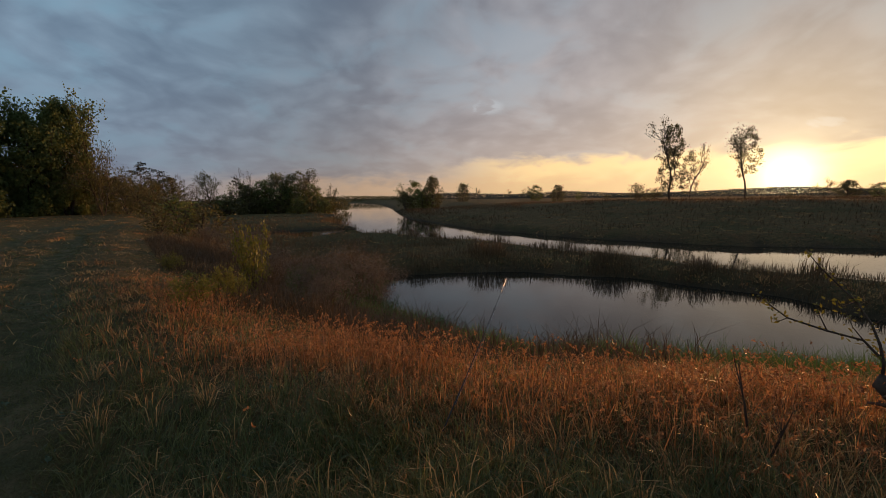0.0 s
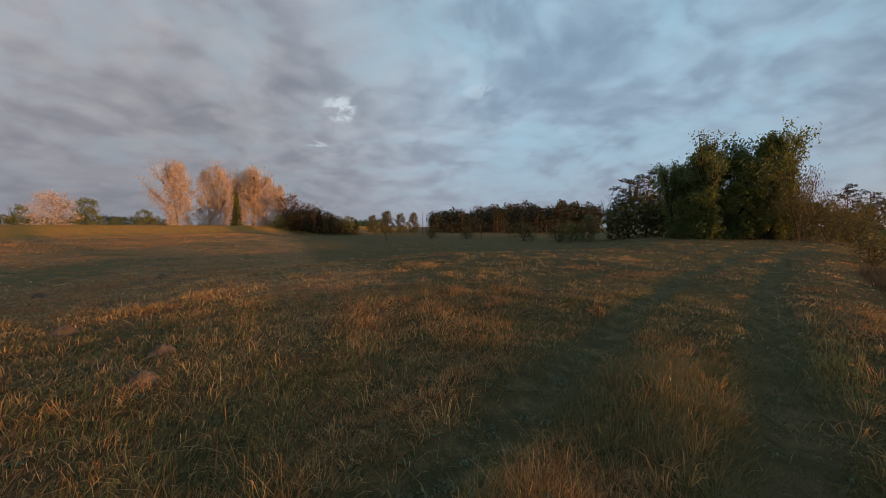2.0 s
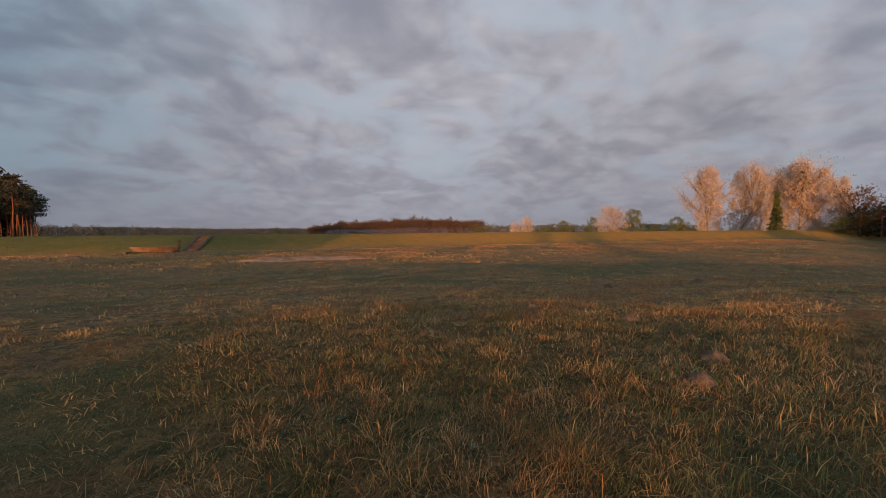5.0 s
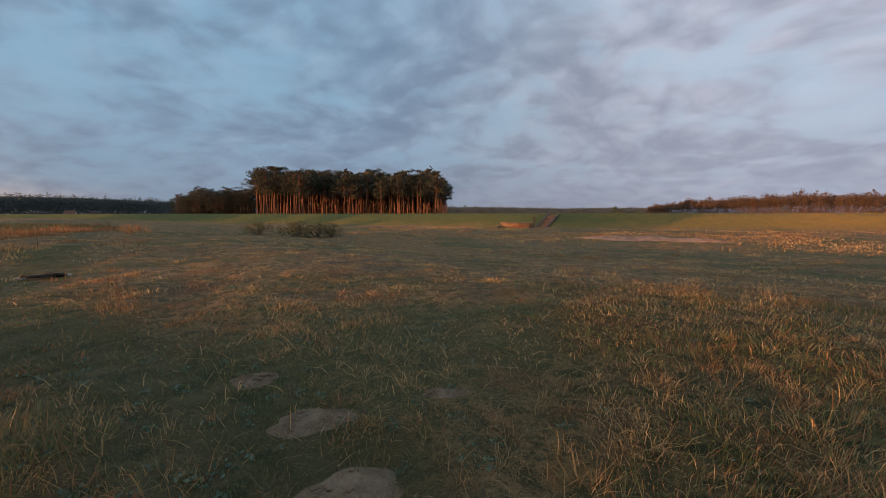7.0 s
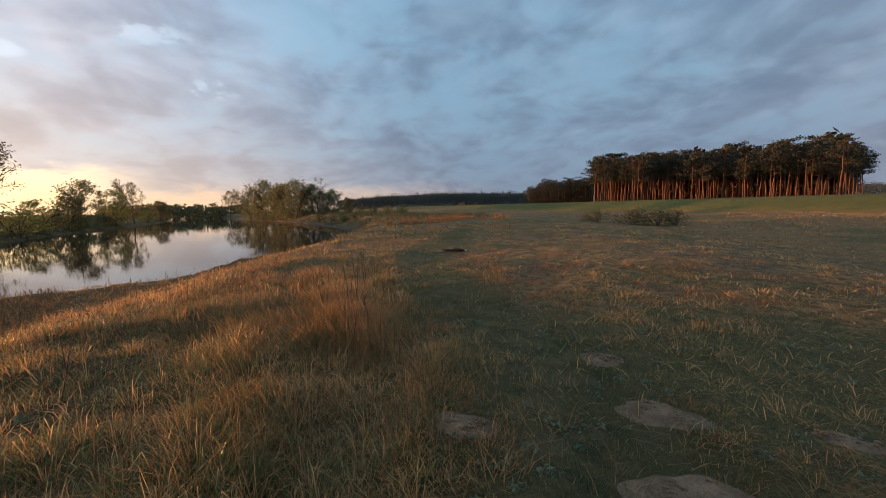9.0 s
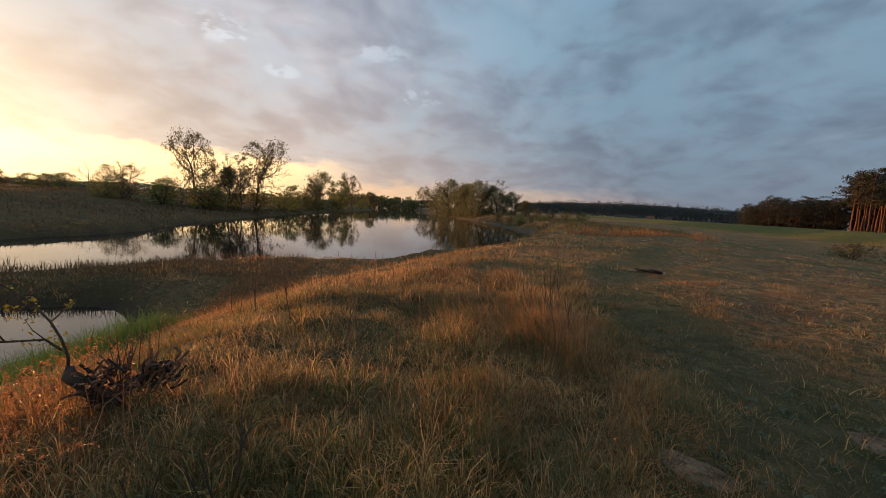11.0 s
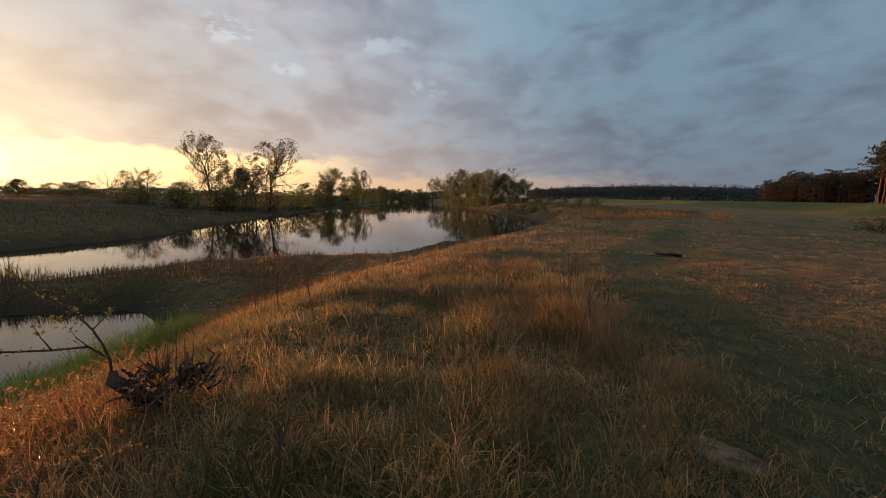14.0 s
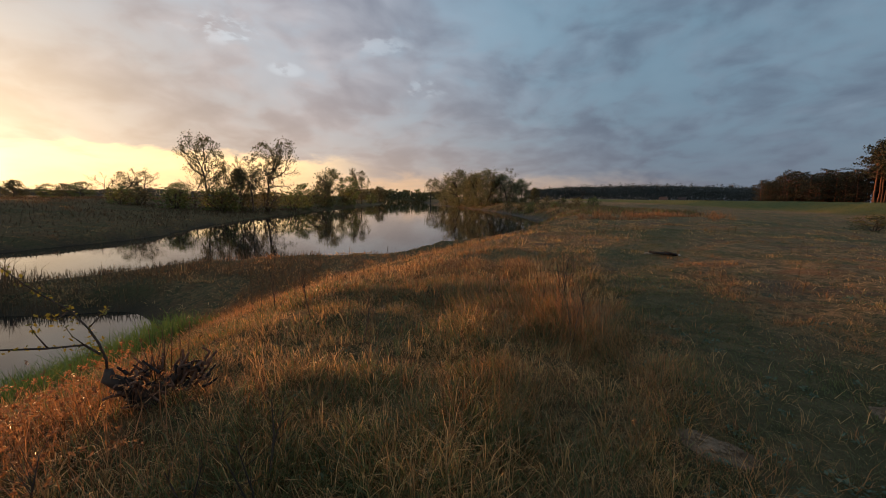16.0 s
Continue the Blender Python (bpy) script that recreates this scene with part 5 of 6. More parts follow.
def make_grass():
    rng = seeded(77)
    turf = (("dry_grass", "dry straw-coloured meadow grass in tufts", STRAW), ("green_grass", "short green spring grass among dry stems", GREEN),
            ("russet_grass", "reddish dry grass on the bank and in patches", RUSSET))
    bag = {k: [] for k in range(3)}

    def lay(x, y, t, out, tall_turf, thick):
        r = np.hypot(x, y)
        worn, s, patch, tussock, east, inner, south = cover(x, y, r)
        both = np.minimum(shore(x, y)[0], pond(x, y))
        rim = np.exp(-((s - 0.5) / 1.1) ** 2) * (x < 3.4) * (x > -9)
        u = rng.uniform(0, 1, len(x))
        keep = (both > 0.35) & ((pond(x, y) > 1.6) | (y > 14.6 - 0.42 * (x - 5))) & ~on_sand(x, y) & (u > worn * (1.05 if tall_turf else 0.3)) & (along(DIKE, x, y)[0] > 8.4)
        h = np.mod(t * 11.3, 1)
        lump = vnoise(x, y, 0.6) * 0.7 + vnoise(x, y, 0.27) * 0.3
        # dry rough grass before the dike, greener blades painting the hollow's shade
        foot = along(DIKE, x, y)[0]
        hollow = 0.4 * np.exp(-((foot - 31) / 7.0) ** 2) - 0.55 * (1 - sstep(foot, 16, 24))
        if tall_turf:
            keep &= patch + 0.5 * vnoise(x, y, 0.8) + 0.7 * (np.mod(t * 5.7, 1) - 0.5) + 0.35 * rim + tussock + 0.3 * east > 0.02
            tall = (0.10 + 0.13 * h ** 1.6 + 0.21 * tussock + 0.07 * east * h) * (1 - 0.3 * rim)
            red = (0.12 + 0.62 * rim + 0.6 * tussock + 0.45 * (patch > 0.30)) * (1 - 0.8 * inner)
            green = 0.22 - 0.3 * patch + 0.6 * inner + 0.6 * hollow
        else:
            tall = (0.065 + 0.075 * h + 0.06 * np.clip(patch, 0, 1) + 0.16 * tussock + east * (0.025 + 0.06 * h) + 0.07 * inner) * (1 - 0.5 * worn)
            red = (0.16 + 0.24 * sstep(r, 5, 14) + 0.35 * rim + 0.25 * (patch > 0.25) + 0.3 * tussock + 0.12 * east) * (1 - worn) * (1 - 0.8 * inner)
            green = 0.74 - 0.36 * sstep(r, 5, 14) - 0.55 * patch + 0.6 * worn + 0.6 * inner + hollow - 0.10 * east + 0.5 * east * vnoise(x, y, 1.5)
        keep &= (u > 0.48 * south) | (vnoise(x, y, 0.75) + 0.5 * vnoise(x, y, 0.3) > 0.12)
        tall = tall * (1 - (0.15 if tall_turf else 0.42) * south)
        green = green + 0.40 * lump + 0.30 * sstep(y - 0.25 * x, 1.0, 4.0) * sstep(-x, 0.5, 3.0)
        tall = tall * (1 + (0.62 + 0.45 * east) * lump) * rng.uniform(0.6, 1.2, len(x)) * (1 - 0.30 * sstep(r, 4, 14) * (1 - east))
        wide = np.clip(thick * r, 0.0054, 0.20) * rng.uniform(0.7, 1.3, len(x))
        v = np.where(u < 0.6, np.mod(t * 7.13, 1.0), rng.uniform(0, 1, len(x)))
        w = np.where(u < 0.6, np.mod(t * 3.77, 1.0), rng.uniform(0, 1, len(x)))
        kind = np.where(v < red, 2, np.where(w < green, 1, 0))
        for k in range(3):
            q = keep & (kind == k)
            bag[k].append((x[q], y[q], tall[q], wide[q], out[q]))

    # a close sward round the path, a thinner one to the dike, and tussocks standing out of both
    n = 390000
    r, a = 1.45 + 9.0 * rng.uniform(0, 1, n) ** 1.2, rng.uniform(0, 2 * np.pi, n)
    x, y = r * np.cos(a), r * np.sin(a)
    lay(x, y, np.mod(vnoise(x, y, 0.22) * 3.1 + 0.25 * rng.uniform(0, 1, n), 1.0), rng.uniform(0, 2 * np.pi, n) * 0.5 + 3.0 * vnoise(x, y, 0.5), False, 0.0015)
    near = {k: len(bag[k][0][0]) for k in bag}
    lay(*tufts(rng, 6200, 26, 1.6, 75.0, 0.07), True, 0.0012)
    close = {k: near[k] + len(bag[k][1][0]) for k in bag}
    n = 210000
    r, a = 8.0 * (120 / 7.0) ** rng.uniform(0, 1, n), rng.uniform(0, 2 * np.pi, n)
    x, y = r * np.cos(a), r * np.sin(a)
    lay(x, y, np.mod(vnoise(x, y, 0.6) * 3.1 + 0.25 * rng.uniform(0, 1, n), 1.0), rng.uniform(0, 2 * np.pi, n), False, 0.0015)
    lay(*tufts(rng, 7000, 13, 9.0, 62.0, 0.05), True, 0.0018)
    for k, (name, label, m) in enumerate(turf):
        x, y, tall, wide, out = (np.concatenate(c) for c in zip(*bag[k]))
        c = np.arange(len(x))
        far = c >= close[k]
        q = ~far
        blades(name, label, m, x[q], y[q], tall[q], wide[q], rng, (1.25, 1.0, 1.0)[k], a=out[q], simple=0.84)
        blades("far_" + name, label + " across the meadow", m, x[far], y[far], tall[far], wide[far], rng, 1.3, a=out[far], simple=1.0)
    # rough dry grass between the hollow and the dike
    n = 150000
    x, y = rng.uniform(-110, 45, n), rng.uniform(-75, -20, n)
    foot = along(DIKE, x, y)[0]
    q = (foot > 8.6) & (foot < 38) & (rng.uniform(0, 1, n) < (0.35 + 0.9 * (vnoise(x, y, 5.0) * 0.6 + vnoise(x, y, 1.6) * 0.5)) * (1 - sstep(foot, 22, 38)) * (1 - sstep(x, 10, 40)))
    x, y = x[q], y[q]
    red = rng.uniform(0, 1, len(x)) < 0.35 + 0.5 * vnoise(x, y, 7.0)
    for name, label, m, k in (("rough_grass", "rough dry grass before the dike, lit by the low sun", STRAW, ~red), ("rough_red_grass", "rough reddish grass before the dike", RUSSET, red)):
        blades(name, label, m, x[k], y[k], rng.uniform(0.10, 0.28, k.sum()), rng.uniform(0.06, 0.14, k.sum()), rng, 0.8, simple=1.0)
    n = 52000
    x, y = rng.uniform(-185, 165, n), rng.uniform(-105, 10, n)
    d = along(DIKE, x, y)[0]
    q = d < 8.8
    x, y = x[q], y[q]
    # eastern blades take the shaded colour, the others the sunlit one
    dike_shade = rng.uniform(0, 1, len(x)) < sstep(x + 14 * vnoise(x, y, 18.0), -42, -2)
    for name, label, m, q in (("sunlit_dike_grass", "short dike grass with the low sun's orange put into its colour", SUNLIT_DIKE, ~dike_shade), ("shaded_dike_grass", "short green dike grass, coloured darker as in shade", SHADED_DIKE, dike_shade)):
        blades(name, label, m, x[q], y[q], rng.uniform(0.10, 0.24, q.sum()), np.full(q.sum(), 0.15), rng, 0.7, simple=1.0)


def make_arching_tufts():
    """Long arching blades in tufts along the bank's rim and east of the trail."""
    rng = seeded(81)
    many, per = 3600, 15
    r, a = 1.7 * (9.0 / 1.7) ** rng.uniform(0, 1, many), rng.uniform(0, 2 * np.pi, many)
    cx, cy = r * np.cos(a), r * np.sin(a)
    worn, s, patch, tussock, east, inner, south = cover(cx, cy, r)
    here = np.maximum(np.maximum(east, inner), np.exp(-((s + 0.4) / 1.3) ** 2)) * (1 - worn)
    keep = (rng.uniform(0, 1, many) < here * (0.65 + 0.5 * vnoise(cx, cy, 0.7))) & (s < 3.0) & (rut(cx, cy) < 0.3) & ~on_sand(cx, cy)
    cx, cy = cx[keep], cy[keep]
    w = 0.035 * rng.uniform(0.5, 1.5, len(cx))
    dx, dy = rng.normal(size=(len(cx), per)) * w[:, None], rng.normal(size=(len(cx), per)) * w[:, None]
    x, y, out = (cx[:, None] + dx).ravel(), (cy[:, None] + dy).ravel(), np.arctan2(dy, dx).ravel() + rng.normal(size=len(cx) * per) * 0.4
    dry = np.repeat(rng.uniform(0, 1, len(cx)) < 0.42 + 0.25 * east[keep], per)
    for name, label, m, q in (("arching_straw", "long pale dead grass arching out of tufts", STRAW, dry), ("arching_grass", "long green grass arching out of tufts", GREEN, ~dry)):
        n = int(q.sum())
        blades(name, label, m, x[q], y[q], rng.uniform(0.13, 0.29, n), rng.uniform(0.0045, 0.0080, n), rng, 1.2, a=out[q])


def make_tussocks():
    """Soft rounded dry clumps that stand over the green sward of the meadow."""
    rng = seeded(83)
    many, per = 7200, 46
    r, a = 1.9 * (46 / 1.9) ** rng.uniform(0, 1, many) ** 0.9, rng.uniform(0, 2 * np.pi, many)
    cx, cy = r * np.cos(a), r * np.sin(a)
    worn, s, patch, tussock, east, inner, south = cover(cx, cy, r)
    clump = 0.7 * vnoise(cx, cy, 2.6) + 0.5 * vnoise(cx, cy, 0.9)
    low = sstep(r, 11, 14) * (1 - sstep(r, 21, 26)) * sstep(-cy + 0.4 * cx, 2, 8)
    keep = (rng.uniform(0, 1, many) < (0.42 + 1.0 * clump) * (1 - worn) * (1 - 0.5 * low)) & (s < 0.8) & (rut(cx, cy) < 0.25) & ~on_sand(cx, cy) & (along(DIKE, cx, cy)[0] > 9) & (inner < 0.5)
    cx, cy, r, clump = cx[keep], cy[keep], r[keep], clump[keep]
    size = rng.uniform(0.06, 0.15, len(cx)) * (1 + 0.6 * clump)
    span = (size * np.clip(r / 6, 1, 2.6))[:, None]
    dx, dy = rng.normal(size=(len(cx), per)) * span * 0.6, rng.normal(size=(len(cx), per)) * span * 0.6
    x, y, out = (cx[:, None] + dx).ravel(), (cy[:, None] + dy).ravel(), np.arctan2(dy, dx).ravel() + rng.normal(size=len(cx) * per) * 0.9
    hump = np.exp(-0.5 * (dx ** 2 + dy ** 2) / (span * 0.8) ** 2).ravel()
    tall = (0.05 + np.repeat(0.85 * size, per) * hump) * rng.uniform(0.6, 1.3, len(x))
    wide = np.repeat(np.clip(0.00115 * r, 0.0036, 0.04), per) * rng.uniform(0.7, 1.3, len(x))
    red = np.repeat(rng.uniform(0, 1, len(cx)) < 0.45 + 0.5 * vnoise(cx, cy, 6.0), per)
    for name, label, m, q in (("dry_tussocks", "soft clumps of dry straw-yellow grass on the meadow", STRAW, ~red), ("rust_tussocks", "soft clumps of rust-brown grass on the meadow", RUSSET, red)):
        blades(name, label, m, x[q], y[q], tall[q], wide[q], rng, 1.5, a=out[q], simple=0.5)


def make_rosettes():
    """Low grey-green leaf rosettes on the trodden ground."""
    rng = seeded(85)
    many, per = 3400, 16
    r, a = 1.5 + 8.5 * rng.uniform(0, 1, many) ** 1.3, rng.uniform(0, 2 * np.pi, many)
    cx, cy = r * np.cos(a), r * np.sin(a)
    worn, s, patch, tussock, east, inner, south = cover(cx, cy, r)
    keep = (rng.uniform(0, 1, many) < (0.10 + 0.75 * np.maximum(worn, 0.6 * south)) * (0.6 + 0.7 * vnoise(cx, cy, 0.8))) & ~on_sand(cx, cy) & (s < 0.5)
    cx, cy = cx[keep], cy[keep]
    n = len(cx)
    ang, reach = rng.uniform(0, 2 * np.pi, (n, per)), rng.uniform(0.012, 0.06, (n, per)) * rng.uniform(0.7, 1.6, (n, 1))
    x, y = (cx[:, None] + np.cos(ang) * reach).ravel(), (cy[:, None] + np.sin(ang) * reach).ravel()
    g = Geo()
    z = height(x, y) + rng.uniform(0.0, 0.035, len(x))
    g.leaves(np.stack([x, y, z], 1), 0.034, rng, 0.55)
    tagged(new("leaf_rosettes", g.mesh("leaf_rosettes", ROSETTE)), "low grey-green leaf rosettes on trodden ground", "weeds", kind="stuff")


def make_thatch():
    rng = seeded(76)
    x, y, t, _ = tufts(rng, 5000, 7, 1.5, 26.0, 0.10)
    both = np.minimum(shore(x, y)[0], pond(x, y))
    keep = (both > 0.4) & ~on_sand(x, y) & (rng.uniform(0, 1, len(x)) > 0.8 * np.maximum(rut(x, y), trail(x, y)))
    x, y = x[keep], y[keep]
    r = np.hypot(x, y)
    blades("lodged_grass", "pale lodged dead grass lying in wisps", STRAW, x, y, rng.uniform(0.05, 0.13, len(x)), np.clip(0.0017 * r, 0.0035, 0.04), rng, 3.2, simple=0.4)


def make_turf():
    rng = seeded(74)
    per, cx, cy = 10, [], []
    for line, wide, many in ((TRAIL[:5], 0.55, 3600), (RUTS[0][:8], 0.24, 2600), (RUTS[1][:7], 0.24, 2600)):
        q = np.array(line)[:, :2]
        step = np.concatenate([[0], np.cumsum(np.hypot(*np.diff(q, axis=0).T))])
        t = step[-1] * rng.uniform(0, 1, many) ** 1.7
        cx.append(np.interp(t, step, q[:, 0]) + rng.normal(size=many) * wide)
        cy.append(np.interp(t, step, q[:, 1]) + rng.normal(size=many) * wide)
    cx, cy = np.concatenate(cx), np.concatenate(cy)
    keep = ~on_sand(cx, cy) & (rng.uniform(0, 1, len(cx)) < 0.7 + 0.6 * vnoise(cx, cy, 0.45)) & (np.hypot(cx, cy) > 1.2)
    cx, cy = cx[keep], cy[keep]
    w = 0.055 * rng.uniform(0.5, 1.6, len(cx))
    dx, dy = rng.normal(size=(len(cx), per)) * w[:, None], rng.normal(size=(len(cx), per)) * w[:, None]
    x, y = (cx[:, None] + dx).ravel(), (cy[:, None] + dy).ravel()
    rr = np.hypot(x, y)
    blades("short_turf", "short trodden green turf on the path", TURF, x, y, rng.uniform(0.03, 0.075, len(x)), np.clip(0.0015 * rr, 0.0035, 0.02), rng, 1.3, a=np.arctan2(dy, dx).ravel(), simple=0.6)


def make_tall_stalks():
    rng = seeded(78)
    n = 22000
    a, r = rng.uniform(-0.95, 1.15, n), rng.uniform(2.6, 9.5, n)
    x, y = -np.sin(a) * r, np.cos(a) * r
    rim, north, _ = along(SCARP, x, y)
    s = rim * north
    keep = (rng.uniform(0, 1, n) < np.exp(-((s - 0.6) / 0.8) ** 2) * (0.50 + 0.7 * vnoise(x, y, 0.9))) & (pond(x, y) > 0.6)
    x, y = x[keep], y[keep]
    blades("feathery_grass", "tall reddish grass with feathery seed heads along the bank", RUSSET, x, y, rng.uniform(0.22, 0.50, len(x)), np.full(len(x), 0.0065), rng, 0.9, heads=0.75)
    n = 90000
    x, y = rng.uniform(-15, 3.5, n), rng.uniform(3, 24, n)
    rim, north, width = along(SCARP, x, y)
    s = rim * north
    both = np.minimum(shore(x, y)[0], pond(x, y))
    lump = vnoise(x, y, 1.8) * 0.6 + vnoise(x, y, 0.7) * 0.4
    keep = (s > 1.0) & (s < 7.5) & (both > 1.3) & (rng.uniform(0, 1, n) < 0.5 + 0.8 * lump) & (y > 3.8 + 0.25 * np.abs(x + 1))
    x, y, lump = x[keep], y[keep], lump[keep]
    blades("bramble_thicket", "dark tangle of bare brambles and weeds on the bank slope", BRAMBLE, x, y, rng.uniform(0.30, 0.70, len(x)) + 0.45 * np.clip(lump, 0, 1), np.full(len(x), 0.012), rng, 1.1, "brambles", simple=0.5)
    n = 100000
    x, y = rng.uniform(-30, 110, n), rng.uniform(0, 110, n)
    water, beyond = shore(x, y)
    keep = (beyond > 0) & (water > 0.2) & (rng.uniform(0, 1, n) < np.where(water < 5, 1.0, 0.55)) & (water < 60)
    x, y = x[keep], y[keep]
    r = np.hypot(x, y)
    blades("far_bank_grass", "rough brown dead grass on the far bank", REED, x, y, rng.uniform(0.14, 0.42, len(x)) * (1.1 + 0.9 * vnoise(x, y, 7.0) + 0.5 * vnoise(x, y, 2.0)).clip(0.3, 3), np.clip(0.0016 * r, 0.03, 0.14), rng, 0.9, simple=0.9)
    n = 9000
    a, r = rng.uniform(math.radians(231), math.radians(249), n), rng.uniform(35, 47, n)
    x, y = -np.sin(a) * r, np.cos(a) * r
    keep = (vnoise(x, y, 4.0) + 0.9 * vnoise(x, y, 1.3) > 0.25) & (shore(x, y)[0] > 0.5)
    x, y = x[keep], y[keep]
    blades("rust_reeds", "band of rust-red dead reeds beyond the path", RUSSET, x, y, rng.uniform(0.25, 0.7, len(x)) * (1 + 0.7 * vnoise(x, y, 2.2)), np.full(len(x), 0.042), rng, 0.8, "reeds", simple=0.5)
    n = 46000
    x, y = rng.uniform(42, 140, n), rng.uniform(-48, -8, n)
    rim, north, _ = along(SCARP, x, y)
    water = shore(x, y)[0]
    keep = (water > 0.4) & (rim * north > -14) & (vnoise(x, y, 3.0) + 0.6 * vnoise(x, y, 1.1) > -0.35)
    x, y = x[keep], y[keep]
    dull = rng.uniform(0, 1, len(x)) < 0.55
    for name, label, m, q in (("bank_grass", "rough brown grass on the cut river bank", REED, dull), ("bank_green", "rough olive grass on the cut river bank", GREEN, ~dull)):
        blades(name, label, m, x[q], y[q], rng.uniform(0.25, 0.7, q.sum()) * (1 + 0.5 * vnoise(x[q], y[q], 4.0)), np.full(q.sum(), 0.08), rng, 0.8, simple=0.7)
    n = 1300
    a, r = rng.uniform(math.radians(225), math.radians(318), n), rng.uniform(2.5, 26, n)
    x, y = -np.sin(a) * r, np.cos(a) * r
    keep = (pond(x, y) > 0.6) & (shore(x, y)[0] > 0.3) & (trail(x, y) < 0.3) & (vnoise(x, y, 2.0) > -0.1)
    x, y, r = x[keep], y[keep], r[keep]
    blades("weed_stalks", "thin brown weed stalks standing over the grass", BROWN_LEAF, x, y, rng.uniform(0.25, 0.55, len(x)), 0.003 + 0.0008 * r, rng, 0.3, heads=0.5)


def make_reeds():
    rng = seeded(79)
    n = 230000
    r = 9.0 * (90 / 9.0) ** rng.uniform(0, 1, n)
    a = rng.uniform(math.radians(-75), math.radians(45), n)
    x, y = -np.sin(a) * r, np.cos(a) * r
    water, beyond = shore(x, y)
    p = pond(x, y)
    rim, north, _ = along(SCARP, x, y)
    s = rim * north
    low = (s > 3.2) & (beyond < 0)
    both = np.minimum(water, p)
    clump = vnoise(x, y, 3.0) * 0.5 + vnoise(x, y, 1.1) * 0.5
    edge = low & (both > -0.5) & (both < 2.6) & (y > 0.6 * x + 6)
    chance = np.where(edge, 0.55 + 0.7 * clump, np.where(low & (both > 0), 0.35 + 0.4 * clump, 0.0))
    chance = np.where((both < 0.1) & edge, 0.11, chance)
    keep = rng.uniform(0, 1, n) < chance
    q = keep & ~((p < 2.2) & (y < 13.5 - 0.42 * (x - 5)))
    xs, ys, rs = x[q], y[q], r[q]
    edge_q = edge[q]
    tall = np.where(edge_q, rng.uniform(0.16, 0.50, len(xs)) + 1.3 * np.clip(clump[q] - 0.12, 0, 1), rng.uniform(0.18, 0.5, len(xs)))
    blades("reeds", "brown dry reeds along the pond and river edge", REED, xs, ys, tall, np.clip(0.0009 * rs, 0.006, 0.04), rng, 0.6, "reeds", heads=0.05)
    n = 110000
    a, r = rng.uniform(math.radians(-62), math.radians(22), n), rng.uniform(6.5, 19, n)
    x, y = -np.sin(a) * r, np.cos(a) * r
    p = pond(x, y)
    q = (p > -0.6) & (p < 2.1 + 0.9 * sstep(x, 2.0, 5.0) + 0.7 * vnoise(x, y, 1.3)) & (x < 9.0) & (y < 14.6 - 0.42 * (x - 5)) & (rng.uniform(0, 1, n) < 0.75 + 0.5 * vnoise(x, y, 1.6))
    blades("green_sedge", "dark green sedge along the pond's near edge", SEDGE, x[q], y[q], rng.uniform(0.30, 0.62, q.sum()) * (1 + 0.45 * vnoise(x[q], y[q], 1.1)), np.full(q.sum(), 0.014), rng, 0.6, "sedge", simple=0.6, z=np.maximum(height(x[q], y[q]), WATER_Z - 0.05) - 0.02)


# ------------------------------------------------------------------ small things near the path
def make_sand_patch(cx, cy, a, b, seed):
    """Trodden sand with hoof marks and the tread of a tyre across one end."""
    g, n, m = Geo(), 72, 26
    u = np.linspace(0, 2 * np.pi, n, endpoint=False)
    edge = 1 + 0.13 * np.sin(u * 2 + seed) + 0.09 * np.sin(u * 3 + 2 * seed) + 0.05 * np.sin(u * 7 + seed)
    v = [(cx, cy, ground_at(cx, cy) + 0.035)]
    for k in range(1, m + 1):
        t = k / m
        p, q = np.cos(u) * a * t * edge * 1.05, np.sin(u) * b * t * edge * 1.05
        x, y = cx + p * TURN[0] - q * TURN[1], cy + p * TURN[1] + q * TURN[0]
        inside = 1 - sstep(np.full(n, t), 0.72, 0.95)
        band = np.exp(-((p - 0.45 * a) / (0.16 * a)) ** 4) + np.exp(-((p + 0.35 * a) / (0.14 * a)) ** 4) * (seed % 2)
        tread = np.sign(np.sin((q + 0.5 * np.abs(p - 0.45 * a)) * 2 * np.pi / 0.036)) * 0.006 * band
        clods = 0.016 * np.clip(vnoise(x * 1.0, y, 0.045), -0.2, 1) * np.exp(-((p + 0.1 * a) / (0.4 * a)) ** 2) + 0.006 * vnoise(x, y, 0.02) + 0.012 * vnoise(x, y, 0.13)
        z = height(x, y) + 0.03 * (1 - t ** 2.2) - 0.022 * (t > 0.97) + (tread + clods) * inside
        v += list(zip(x, y, z))
    f = [(0, 1 + j, 1 + (j + 1) % n) for j in range(n)]
    for k in range(m - 1):
        for j in range(n):
            p, q = 1 + k * n + j, 1 + k * n + (j + 1) % n
            f += [(p, p + n, q + n), (p, q + n, q)]
    g.add(v, f)
    z = ground_at(cx, cy)
    root = thing("sand_patch", "bare trodden patch of pale sandy soil in the grass", "soil", "sand patches", Matrix.Translation((cx, cy, z)))
    g.v = [np.asarray(c) - np.array([cx, cy, z]) for c in g.v]
    part("soil_bed", g.mesh("soil_bed", SAND, False), root)
    rng = seeded(seed)
    for k in range(9):
        p, q = rng.normal() * 0.35 * a, rng.normal() * 0.35 * b
        x, y = p * TURN[0] - q * TURN[1], p * TURN[1] + q * TURN[0]
        v, f = ico(rng.uniform(0.008, 0.022), rng)
        h = Geo()
        h.add(v * np.array([1.3, 1.0, 0.7]) + np.array([x, y, ground_at(cx + x, cy + y) - z + 0.036]), f)
        part("clod", h.mesh("clod", SAND, False), root)


